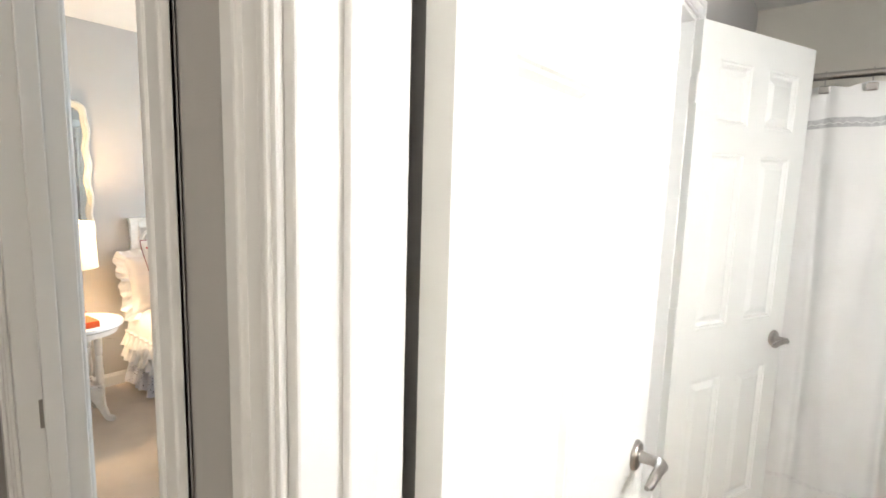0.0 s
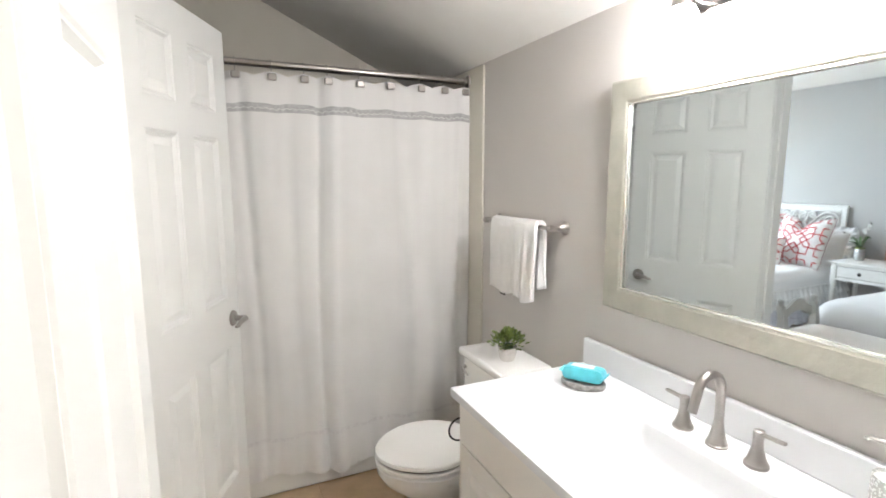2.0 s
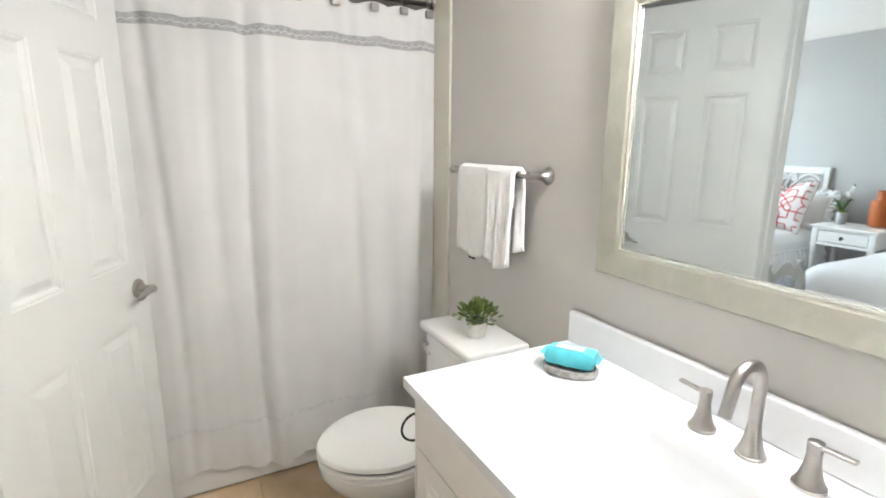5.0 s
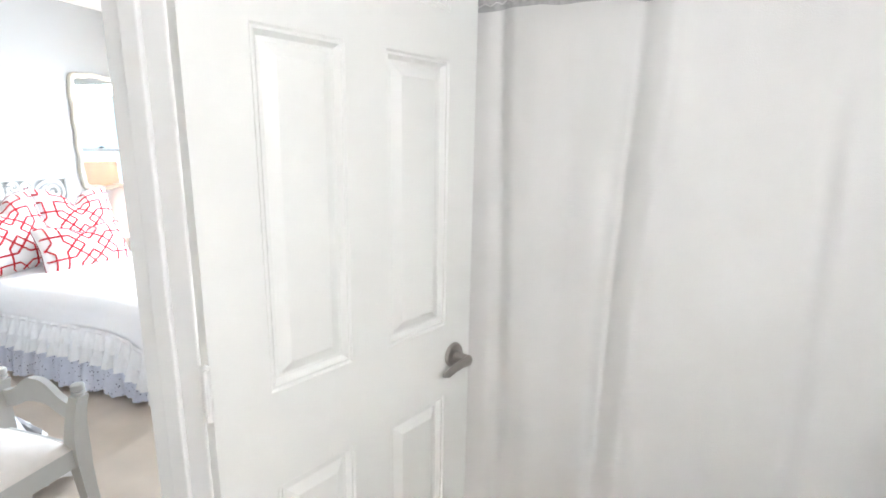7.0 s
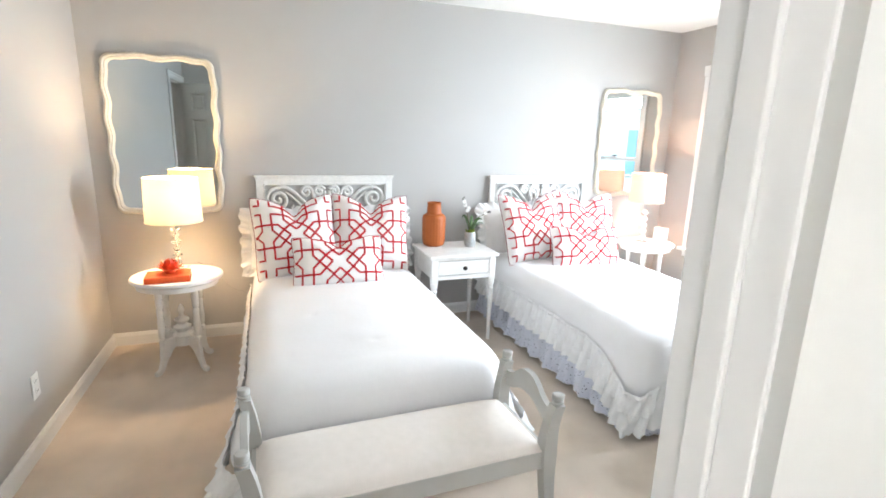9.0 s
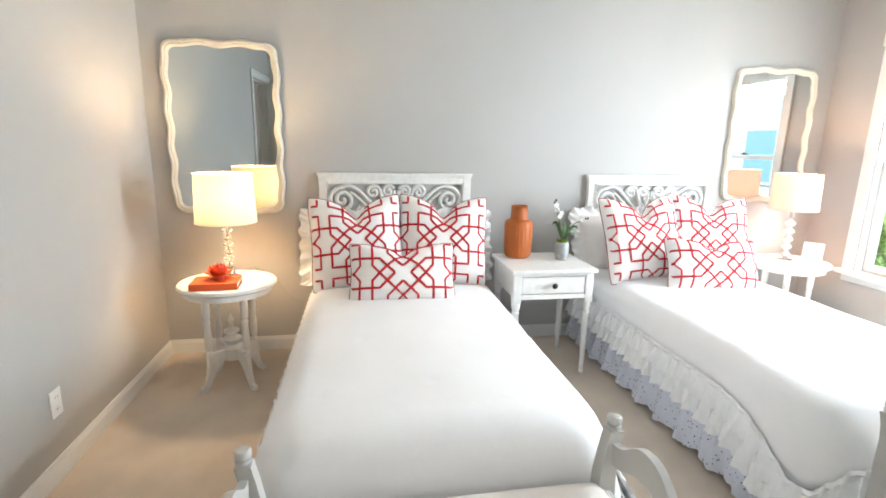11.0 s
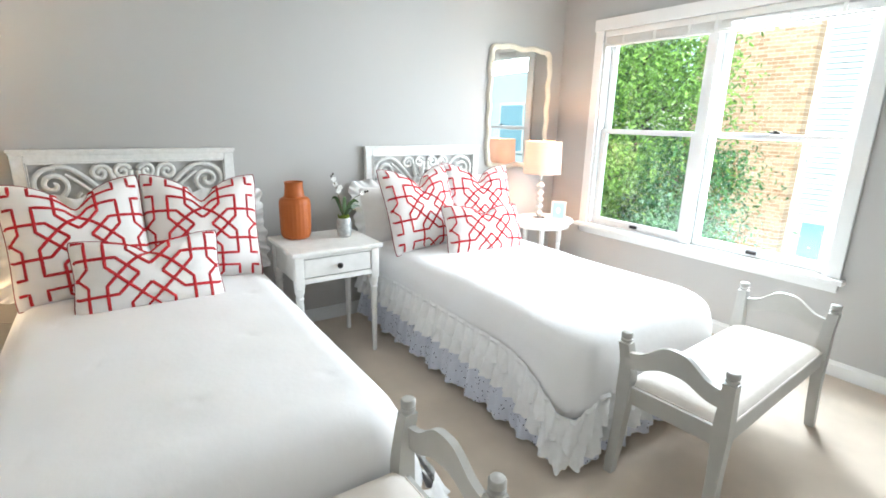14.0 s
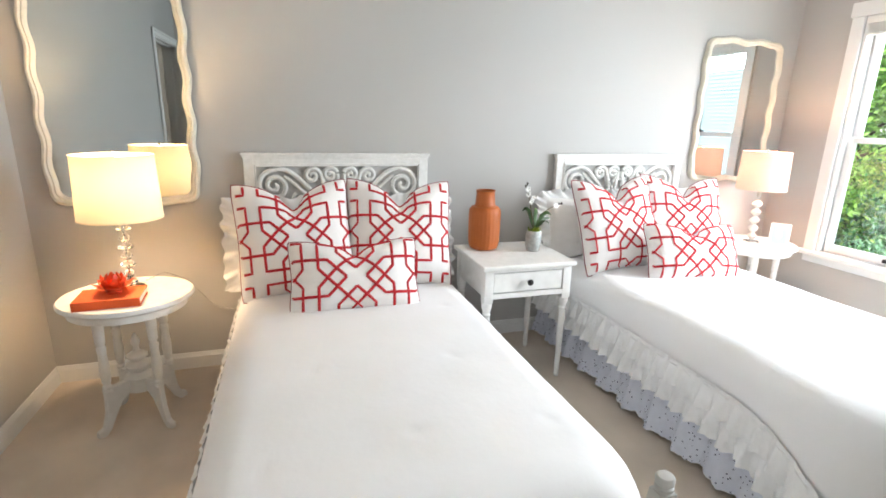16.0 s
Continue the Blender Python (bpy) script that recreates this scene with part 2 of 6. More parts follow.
def prism(bm, outline, axis, lo, hi):
    """A closed outline of (a, b) pairs, pushed from lo to hi along the axis."""
    def at(a, b, w):
        return {"x": (w, a, b), "y": (a, w, b), "z": (a, b, w)}[axis]
    p, q = [bm.verts.new(at(a, b, lo)) for a, b in outline], [bm.verts.new(at(a, b, hi)) for a, b in outline]
    bm.faces.new(p)
    bm.faces.new(q[::-1])
    for i in range(len(p)):
        k = (i + 1) % len(p)
        bm.faces.new((p[i], q[i], q[k], p[k]))
    return bm


def structure(name, bm, material, label="", smooth=False, parent=None):
    return part(name, bm, material, parent, label, smooth, kind="" if parent else "structure")


# ---- the shell ----
WX, EX, SY, NY = -3.79, -0.46, 0.22, 4.86
BX, BE, TUBY, BACKY = -0.345, 1.075, 2.33, 3.06
DOORH = 2.05
bm = cube(WX - 0.12, WX, SY - 0.12, NY + 0.14, -0.1, 2.6)
structure("wall_west", bm, M_WALL, "warm grey painted bedroom wall behind the beds")
bm = cube(WX, -3.37, NY, NY + 0.14, -0.1, 2.6)
box(bm, -1.675, EX + 0.115, NY, NY + 0.14, -0.1, 2.6)
box(bm, -3.37, -1.675, NY, NY + 0.14, -0.1, 0.56)
box(bm, -3.37, -1.675, NY, NY + 0.14, 2.045, 2.6)
structure("wall_north", bm, M_WALL, "warm grey painted bedroom wall round the window")
bm = cube(WX, -1.25, SY - 0.12, SY, -0.1, 2.6)
box(bm, -0.478, -0.255, SY - 0.12, SY, -0.1, 2.6)
box(bm, 0.505, BE + 0.12, SY - 0.12, SY + 0.07, -0.1, 2.6)
box(bm, -1.25, -0.478, SY - 0.12, SY, DOORH, 2.6)
box(bm, -0.255, 0.505, SY - 0.12, SY, DOORH, 2.6)
structure("wall_south", bm, M_WALL, "warm grey painted wall with two doorways to the landing")
bm = cube(EX, BX, SY, 0.965, -0.1, 2.6)
box(bm, EX, BX, 1.725, NY, -0.1, 2.6)
box(bm, EX, BX, 0.965, 1.725, DOORH, 2.6)
structure("wall_middle", bm, M_WALL, "warm grey painted wall between bedroom and bathroom")
structure("wall_east", cube(BE, BE + 0.12, SY, BACKY + 0.12, -0.1, 2.6), M_BATHWALL, "warm grey painted bathroom wall with mirror")
structure("wall_tub", cube(BX, BE, BACKY, BACKY + 0.12, -0.1, 2.6), M_SURROUND, "cream painted wall over the bathtub")
structure("ceiling_bedroom", cube(WX, EX, SY, NY, 2.45, 2.60), M_CEIL, "white flat bedroom ceiling")
bm = prism(bmesh.new(), [(BX, 2.44), (0.12, 2.44), (BE, 1.995), (BE, 2.62), (BX, 2.62)], "y", SY, BACKY)
structure("ceiling_bathroom", bm, M_CEIL, "white bathroom ceiling that slopes down to the mirror wall")
structure("floor_bedroom", cube(WX, EX, SY, NY, -0.12, 0.0), M_CARPET, "beige cut-pile carpet")
structure("floor_landing", cube(-4.0, 2.2, -2.0, SY, -0.12, -0.001), M_CARPET, "beige carpet on the landing")
structure("threshold", cube(EX, BX, 0.965, 1.725, -0.12, 0.002), M_TRIM, "pale threshold strip")
bm = cube(-4.0, 2.2, -2.12, -2.0, -0.1, 2.6)
box(bm, -4.12, -4.0, -2.12, SY, -0.1, 2.6)
box(bm, 2.2, 2.32, -2.12, SY, -0.1, 2.6)
box(bm, BE + 0.12, 2.2, SY - 0.12, SY, -0.1, 2.6)
box(bm, -4.0, WX, SY - 0.12, SY, -0.1, 2.6)
structure("wall_landing", bm, M_WALL, "warm grey painted landing walls")
structure("ceiling_landing", cube(-4.12, 2.32, -2.12, SY - 0.12, 2.45, 2.6), M_CEIL, "white landing ceiling")
floor_bath = structure("floor_bathroom", cube(BX, BE, SY, BACKY, -0.12, -0.004), M_GROUT, "tan stone tile floor with sandy joints")


def baseboard(a, b, out, h=0.09):
    """A moulded skirting from a to b on the floor, its face towards out."""
    a, b, o = Vector((*a, 0)), Vector((*b, 0)), Vector((*out, 0))
    prof = [(0, 0), (0.013, 0), (0.013, h - 0.022), (0.009, h - 0.012), (0.006, h), (0, h)]
    bm = bmesh.new()
    r = [[bm.verts.new(p + o * d + Vector((0, 0, z))) for d, z in prof] for p in (a, b)]
    for i in range(len(prof)):
        k = (i + 1) % len(prof)
        bm.faces.new((r[0][i], r[0][k], r[1][k], r[1][i]))
    bm.faces.new(r[0])
    bm.faces.new(r[1][::-1])
    return structure("baseboard", bm, M_TRIM, "white moulded skirting board")


baseboard((WX, SY), (WX, NY), (1, 0))
baseboard((WX + 0.013, SY), (-1.31, SY), (0, 1))
baseboard((WX + 0.013, NY), (EX, NY), (0, -1))
baseboard((EX, 1.785), (EX, NY - 0.013), (-1, 0))
baseboard((EX, SY), (EX, 0.90), (-1, 0))
baseboard((-0.455, SY - 0.12), (-0.315, SY - 0.12), (0, -1))
baseboard((BX, 0.29), (BX, 0.905), (1, 0))


def casing_set(name, axis, lo, hi, f0, f1, label, deep=0.0):
    """Lining, stops and moulded casings of a doorway from lo to hi, in a wall whose faces lie at f0 and f1."""
    root = tagged(new(name), label, "door frame", kind="structure")
    def put(nm, a0, a1, w0, w1, z0, z1, bevel=0.003):
        b = cube(a0, a1, w0, w1, z0, z1, bevel, 2) if axis == "x" else cube(w0, w1, a0, a1, z0, z1, bevel, 2)
        return part(nm, b, M_TRIM, root)
    t = 0.017
    put("jamb", lo, lo + t, f0 - 0.002, f1 + 0.002, 0, DOORH - t)
    put("jamb", hi - t, hi, f0 - 0.002, f1 + deep + 0.002, 0, DOORH - t)
    put("head_jamb", lo, hi, f0 - 0.002, f1 + 0.002, DOORH - t, DOORH)
    mid = (f0 + f1) / 2
    put("door_stop", lo + t, lo + t + 0.010, mid - 0.018, mid + 0.018, 0, DOORH - t - 0.01)
    put("door_stop", hi - t - 0.010, hi - t, mid - 0.018, mid + 0.018, 0, DOORH - t - 0.01)
    put("door_stop", lo + t, hi - t, mid - 0.018, mid + 0.018, DOORH - t - 0.010, DOORH - t)
    for face, o in ((f0, -1), (f1, 1)):
        for side, s in ((lo, -1), (hi, 1)):
            bm = bmesh.new()
            for d0, d1, th in ((-0.006, 0.058, 0.011), (0.0, 0.012, 0.015), (0.036, 0.058, 0.018)):
                a0, a1 = sorted((side + s * d0, side + s * d1))
                fc = face + (deep if o > 0 and s > 0 else 0)
                w0, w1 = sorted((fc + o * 0.002, fc + o * th))
                z1 = DOORH + d1
                if axis == "x":
                    box(bm, a0, a1, w0, w1, 0, z1, 0.003)
                else:
                    box(bm, w0, w1, a0, a1, 0, z1, 0.003)
            part("casing", bm, M_TRIM, root)
        bm = bmesh.new()
        for d0, d1, th in ((-0.006, 0.058, 0.0105), (0.0, 0.012, 0.0145), (0.036, 0.058, 0.0175)):
            w0, w1 = sorted((face + o * 0.002, face + o * th))
            if axis == "x":
                box(bm, lo - 0.05, hi + 0.05, w0, w1, DOORH + d0, DOORH + d1, 0.003)
            else:
                box(bm, w0, w1, lo - 0.05, hi + 0.05, DOORH + d0, DOORH + d1, 0.003)
        part("head_casing", bm, M_TRIM, root)
    return root


fr_bath = casing_set("door_frame", "x", -0.255, 0.505, SY - 0.12, SY, "white moulded door frame between landing and bathroom", 0.07)
fr_bed = casing_set("door_frame", "x", -1.25, -0.478, SY - 0.12, SY, "white moulded door frame between landing and bedroom")
fr_mid = casing_set("door_frame", "y", 0.965, 1.725, EX, BX, "white moulded door frame between bedroom and bathroom")
part("strike_plate", cube(-1.233, -1.230, SY - 0.085, SY - 0.045, 0.92, 0.985, 0.001), M_NICKEL, fr_bed, "brushed nickel strike plate")
# Black plate on the strike paints the shade of its hole.
part("strike_hole_shade", cube(-1.2305, -1.2290, SY - 0.072, SY - 0.056, 0.938, 0.967), M_BLACK, fr_bed)


def panel_face(bm, w, h, y, out):
    """One moulded face of a six-panel door, its raised panels pressed in. out: -1 or 1, the way it faces along y."""
    xs = [0, 0.105, w / 2 - 0.05, w / 2 + 0.05, w - 0.097, w]
    zs = [0, 0.215, 0.775, 0.970, 1.600, 1.70, 1.908, h]
    holes = {(1, 1), (3, 1), (1, 3), (3, 3), (1, 5), (3, 5)}
    gv = {}
    def v(x, z, d=0.0):
        key = (round(x, 4), round(z, 4), round(d, 4))
        if key not in gv:
            gv[key] = bm.verts.new((x, y - out * d, z))
        return gv[key]
    for i in range(5):
        for j in range(7):
            x0, x1, z0, z1 = xs[i], xs[i + 1], zs[j], zs[j + 1]
            if (i, j) not in holes:
                bm.faces.new((v(x0, z0), v(x1, z0), v(x1, z1), v(x0, z1)))
                continue
            rings = [(0, 0), (0.004, 0.004), (0.009, 0.0035), (0.017, 0.0135), (0.024, 0.0135), (0.046, 0.0035)]
            loops = [[v(x0 + a, z0 + a, d), v(x1 - a, z0 + a, d), v(x1 - a, z1 - a, d), v(x0 + a, z1 - a, d)] for a, d in rings]
            for p, q in zip(loops, loops[1:]):
                for k in range(4):
                    bm.faces.new((p[k], p[(k + 1) % 4], q[(k + 1) % 4], q[k]))
            bm.faces.new(loops[-1])


def lever(root, x, z, y, out, way):
    """A lever handle on a door's face. way: the sense along x in which the lever points."""
    bm = bmesh.new()
    prof = [(0.0325, 0), (0.0325, 0.004), (0.029, 0.009), (0.013, 0.012), (0.011, 0.034), (0.013, 0.052)]
    lathe(bm, prof, 24)
    bmesh.ops.transform(bm, matrix=Matrix.Rotation(-out * math.pi / 2, 4, "X"), verts=bm.verts)
    handle = part("handle", bm, M_NICKEL, root, "brushed nickel lever handle", True, Matrix.Translation((x, y, z)))
    bm = bmesh.new()
    pts = [(0, out * 0.050, 0), (way * 0.014, out * 0.058, 0.002), (way * 0.035, out * 0.058, 0.003), (way * 0.060, out * 0.056, -0.002), (way * 0.082, out * 0.054, -0.010), (way * 0.094, out * 0.052, -0.009)]
    tube(bm, pts, [0.0125, 0.0125, 0.0105, 0.0095, 0.0085, 0.005], 12)
    part("lever", bm, M_NICKEL, handle, "", True)


def six_panel_door(name, hinge, turn, w, label, inside=1, knob=0.868, way=-1):
    """A leaf that runs along its own x from the hinge; turn is its heading in degrees."""
    h = DOORH - 0.03
    root = tagged(new(name), label, "door", kind="structure")
    root.matrix_basis = pose(hinge[0], hinge[1], 0.012, 0, 0, turn)
    bm = bmesh.new()
    panel_face(bm, w, h, 0.0, -1)
    panel_face(bm, w, h, 0.035, 1)
    bmesh.ops.remove_doubles(bm, verts=bm.verts[:], dist=0.0001)
    def edge(pts):
        bm.faces.new([bm.verts.new(p) for p in pts])
    edge([(0, 0, 0), (0, 0.035, 0), (0, 0.035, h), (0, 0, h)])
    edge([(w, 0, 0), (w, 0.035, 0), (w, 0.035, h), (w, 0, h)])
    edge([(0, 0, h), (w, 0, h), (w, 0.035, h), (0, 0.035, h)])
    edge([(0, 0, 0), (w, 0, 0), (w, 0.035, 0), (0, 0.035, 0)])
    part("leaf", bm, M_DOOR, root)
    lever(root, w - 0.065, knob, 0.0, -1, way)
    lever(root, w - 0.065, knob, 0.035, 1, way)
    part("latch_plate", cube(w - 0.0005, w + 0.0015, 0.006, 0.029, 0.845, 0.905, 0.0005), M_NICKEL, root)
    for z in (0.20, 1.01, 1.80):
        bm = cube(-0.004, 0.0, 0.002, 0.033, z - 0.043, z + 0.043)
        lathe(bm, [(0.0065, -0.045), (0.0065, 0.045)], 10, (-0.005, 0.0 if inside > 0 else 0.035, z))
        lathe(bm, [(0.004, 0.045), (0.006, 0.049), (0.002, 0.054)], 10, (-0.005, 0.0 if inside > 0 else 0.035, z))
        part("hinge", bm, M_TRIM, root, "white painted hinge")
    return root


six_panel_door("door_1", (-0.315, 1.700), 66.0, 0.678, "white six-panel door opened into the bathroom beside the curtain", knob=0.880)
six_panel_door("door_2", (-0.203, 0.240), 90.0, 0.735, "white six-panel bathroom door opened back along the wall", inside=-1, knob=0.905)
six_panel_door("door_3", (-0.500, 0.227), 113.0, 0.70, "white six-panel bedroom door standing open", inside=-1)

# ---- bedroom window ----
win = tagged(new("window_1"), "white double-hung twin window with trees outside", "window", kind="structure")
W0, W1, Z0, Z1 = -3.37, -1.675, 0.56, 2.045
for nm, a in (("window_casing", (W0 - 0.075, W0, NY - 0.018, NY - 0.001, Z0 - 0.02, Z1 + 0.0)), ("window_casing", (W1, W1 + 0.075, NY - 0.018, NY - 0.001, Z0 - 0.02, Z1)),
              ("head_casing", (W0 - 0.085, W1 + 0.085, NY - 0.024, NY - 0.001, Z1, Z1 + 0.085)), ("window_apron", (W0 - 0.07, W1 + 0.07, NY - 0.016, NY - 0.001, Z0 - 0.085, Z0 - 0.032)),
              ("window_sill", (W0 - 0.10, W1 + 0.10, NY - 0.055, NY + 0.05, Z0 - 0.032, Z0 - 0.004)), ("mullion", (-2.555, -2.485, NY + 0.005, NY + 0.13, Z0, Z1)),
              ("window_lining", (W0, W0 + 0.02, NY, NY + 0.138, Z0, Z1)), ("window_lining", (W1 - 0.02, W1, NY, NY + 0.138, Z0, Z1)),
              ("window_lining", (W0, W1, NY, NY + 0.138, Z1 - 0.02, Z1)), ("outer_sill", (W0, W1, NY + 0.05, NY + 0.16, Z0 - 0.02, Z0 + 0.012))):
    part(nm, cube(*a, 0.004), M_TRIM, win)
M_PANE = glass("window_glass", (0.97, 1.0, 0.99), 0.05)


def sash(x0, x1, z0, z1, y, bottom, top):
    root = part("sash", cube(x0, x0 + 0.042, y, y + 0.032, z0, z1, 0.004), M_TRIM, win, "white painted sash")
    for nm, a in (("stile", (x1 - 0.042, x1, y, y + 0.032, z0, z1)), ("rail", (x0 + 0.042, x1 - 0.042, y, y + 0.032, z0, z0 + bottom)), ("rail", (x0 + 0.042, x1 - 0.042, y, y + 0.032, z1 - top, z1))):
        part(nm, cube(*a, 0.004), M_TRIM, root)
    p = part("pane", cube(x0 + 0.04, x1 - 0.04, y + 0.013, y + 0.018, z0 + bottom - 0.004, z1 - top + 0.004), M_PANE, root, "clear window glass")
    p.visible_shadow = False
    return root


for x0, x1 in ((W0 + 0.022, -2.557), (-2.483, W1 - 0.022)):
    sash(x0, x1, 1.285, Z1 - 0.02, NY + 0.075, 0.036, 0.04)
    low = sash(x0, x1, Z0, 1.322, NY + 0.040, 0.055, 0.036)
    c = (x0 + x1) / 2
    bm = cube(c - 0.03, c + 0.03, NY + 0.022, NY + 0.039, Z0 + 0.018, Z0 + 0.040, 0.003)
    part("sash_lift", bm, M_DARK, low, "dark bronze sash lift")
    bm = cube(c - 0.032, c + 0.032, NY + 0.045, NY + 0.070, 1.3225, 1.334, 0.003)
    lathe(bm, [(0.012, 0.0), (0.012, 0.008)], 12, (c, NY + 0.057, 1.334))
    part("sash_lock", bm, M_DARK, low, "dark bronze sash lock")
for x0, x1 in ((W0 + 0.005, -2.525), (-2.515, W1 - 0.005)):
    blind = thing("window_blind", pose((x0 + x1) / 2, NY + 0.02, Z1 - 0.001), "white slatted blind raised to the window head", "blind", "blinds at the window")
    hw = (x1 - x0) / 2
    part("headrail", cube(-hw, hw, -0.022, 0.022, -0.045, -0.002, 0.003), M_WHITEPLASTIC, blind)
    for k in range(11):
        part("slat", cube(-hw + 0.006, hw - 0.006, -0.021, 0.020, -0.0515 - k * 0.0042, -0.0487 - k * 0.0042), M_WHITEPLASTIC, blind)
    part("bottom_rail", cube(-hw + 0.004, hw - 0.004, -0.022, 0.022, -0.112, -0.097, 0.003), M_WHITEPLASTIC, blind)
    for s in (-0.6, 0.0, 0.6):
        part("ladder_tape", cube(s * hw - 0.009, s * hw + 0.009, -0.0235, -0.0222, -0.1125, -0.045), M_WHITEPLASTIC, blind)

# ---- bedroom things ----
def drape(cx, length, width, levels, wave, n=180, phase=0.0, rnd=0.06):
    """Rings round a bed whose head end is flat against the wall. levels: (outset, height, wave size)."""
    hw = width / 2
    def ring(out, amp, ph):
        pts = []
        a, b = length + out, hw + out
        r = min(rnd + max(out, 0) * 1.1, b * 0.9)
        path = []
        for s in np.linspace(0, 1, n, endpoint=False):
            path.append(s)
        per = [a - r, math.pi / 2 * r, 2 * (b - r), math.pi / 2 * r, a - r]
        tot = sum(per)
        for s in path:
            d = s * tot
            if d < per[0]:
                p, q = (d, -b), (0, -1)
            elif d < per[0] + per[1]:
                t = (d - per[0]) / r
                p, q = (a - r + r * math.sin(t), -b + r - r * math.cos(t)), (math.sin(t), -math.cos(t))
            elif d < per[0] + per[1] + per[2]:
                p, q = (a, -b + r + d - per[0] - per[1]), (1, 0)
            elif d < tot - per[4]:
                t = (d - per[0] - per[1] - per[2]) / r
                p, q = (a - r + r * math.cos(t), b - r + r * math.sin(t)), (math.cos(t), math.sin(t))
            else:
                p, q = (a - (d - (tot - per[4])) - r, b), (0, 1)
            w = amp * (math.sin(d * wave + ph) + 0.5 * math.sin(d * wave * 2.3 + 1.7 * ph) + 0.35 * noise.noise((d * 5, ph, 0.3)))
            pts.append((p[0] + q[0] * w, p[1] + q[1] * w, d))
        return pts
    return ring


def corner_drop(x, y):
    """How much lower the cloth hangs at the foot of a bed, most at its two corners."""
    corner = 0.185 * math.exp(-((x - 2.02) ** 2 + (abs(y) - 0.57) ** 2) / 0.075)
    return max(corner, 0.10 * min(1.0, max(0.0, (x - 1.84) / 0.08)))


def sheet(levels, ring, ph=0.0, hem=0.0, droop=True, scallop=0.0, flare=1.0):
    bm = bmesh.new()
    rows = []
    def sag(x, y):
        return corner_drop(x, y) if droop else 0.0
    for out, z, amp in levels:
        rows.append([bm.verts.new((x, y + math.copysign(1.0, y) * sag(x, y) * flare * (0.5 + 2.2 * max(0.0, 0.38 - z)), max(0.012, z - sag(x, y)) + hem * (1 if (out, z, amp) == levels[-1] else 0) * (math.sin(d * 31 + ph) * 0.6 + noise.noise((d * 3, z, ph))) + (scallop * abs(math.sin(d * 105)) if (out, z, amp) == levels[-1] else 0))) for x, y, d in ring(out, amp, ph)])
    for a, b in zip(rows, rows[1:]):
        for i in range(len(a) - 1):
            bm.faces.new((a[i], a[i + 1], b[i + 1], b[i]))
    return bm


def comforter(L, W, flare):
    """The quilt in one soft sheet: a crowned top with tufts and shallow pulls, rounded over into hanging sides."""
    hw, R = W / 2, 0.12
    ring = drape(0, L, W, None, 7, 200, rnd=0.13)
    rows, levels = [], []
    for i in range(26):
        levels.append((-hw + 0.03 + (hw - 0.03 - R) * i / 25, 0.0))
    for i in range(1, 9):
        a = math.pi / 2 * i / 8
        levels.append((-R + R * math.sin(a), R * (1 - math.cos(a))))
    for drop, out in ((0.145, 0.005), (0.158, 0.008), (0.170, 0.010), (0.180, 0.009), (0.186, 0.002)):
        levels.append((out, drop))
    bm = bmesh.new()
    for out, drop in levels:
        k = min(1.0, max(0.0, drop - 0.05) / 0.13)
        row = []
        for x, y, d in ring(out, 0.003 * k, 0.5):
            crown = 0.022 * (1 - min(1.0, abs(y) / hw) ** 2)
            z = 0.550 + crown + 0.009 * noise.noise((x * 2.1, y * 2.4, 1.0)) + 0.003 * noise.noise((x * 6, y * 6, 4.0))
            for a, b in ((0.75, 0.0), (1.22, -0.24), (1.22, 0.24), (1.62, 0.0), (0.75, 0.36), (0.75, -0.36), (1.66, 0.38), (1.66, -0.38)):
                q = (x - a) ** 2 + (y - b) ** 2
                z -= 0.005 * math.exp(-q / 0.0003) + 0.0012 * math.exp(-((x - a) ** 2) / 0.0005 - ((y - b) ** 2) / 0.004)
            sag = corner_drop(x, y) * k
            y += math.copysign(0.5 * flare * sag, y)
            row.append(bm.verts.new((x, y, z - drop - sag)))
        rows.append(row)
    for p, q in zip(rows, rows[1:]):
        for i in range(len(p) - 1):
            bm.faces.new((p[i], p[i + 1], q[i + 1], q[i]))
    inner = rows[0]
    n = len(inner)
    for i in range(n // 2 - 1):
        bm.faces.new((inner[i], inner[i + 1], inner[n - 2 - i], inner[n - 1 - i]))
    return bm


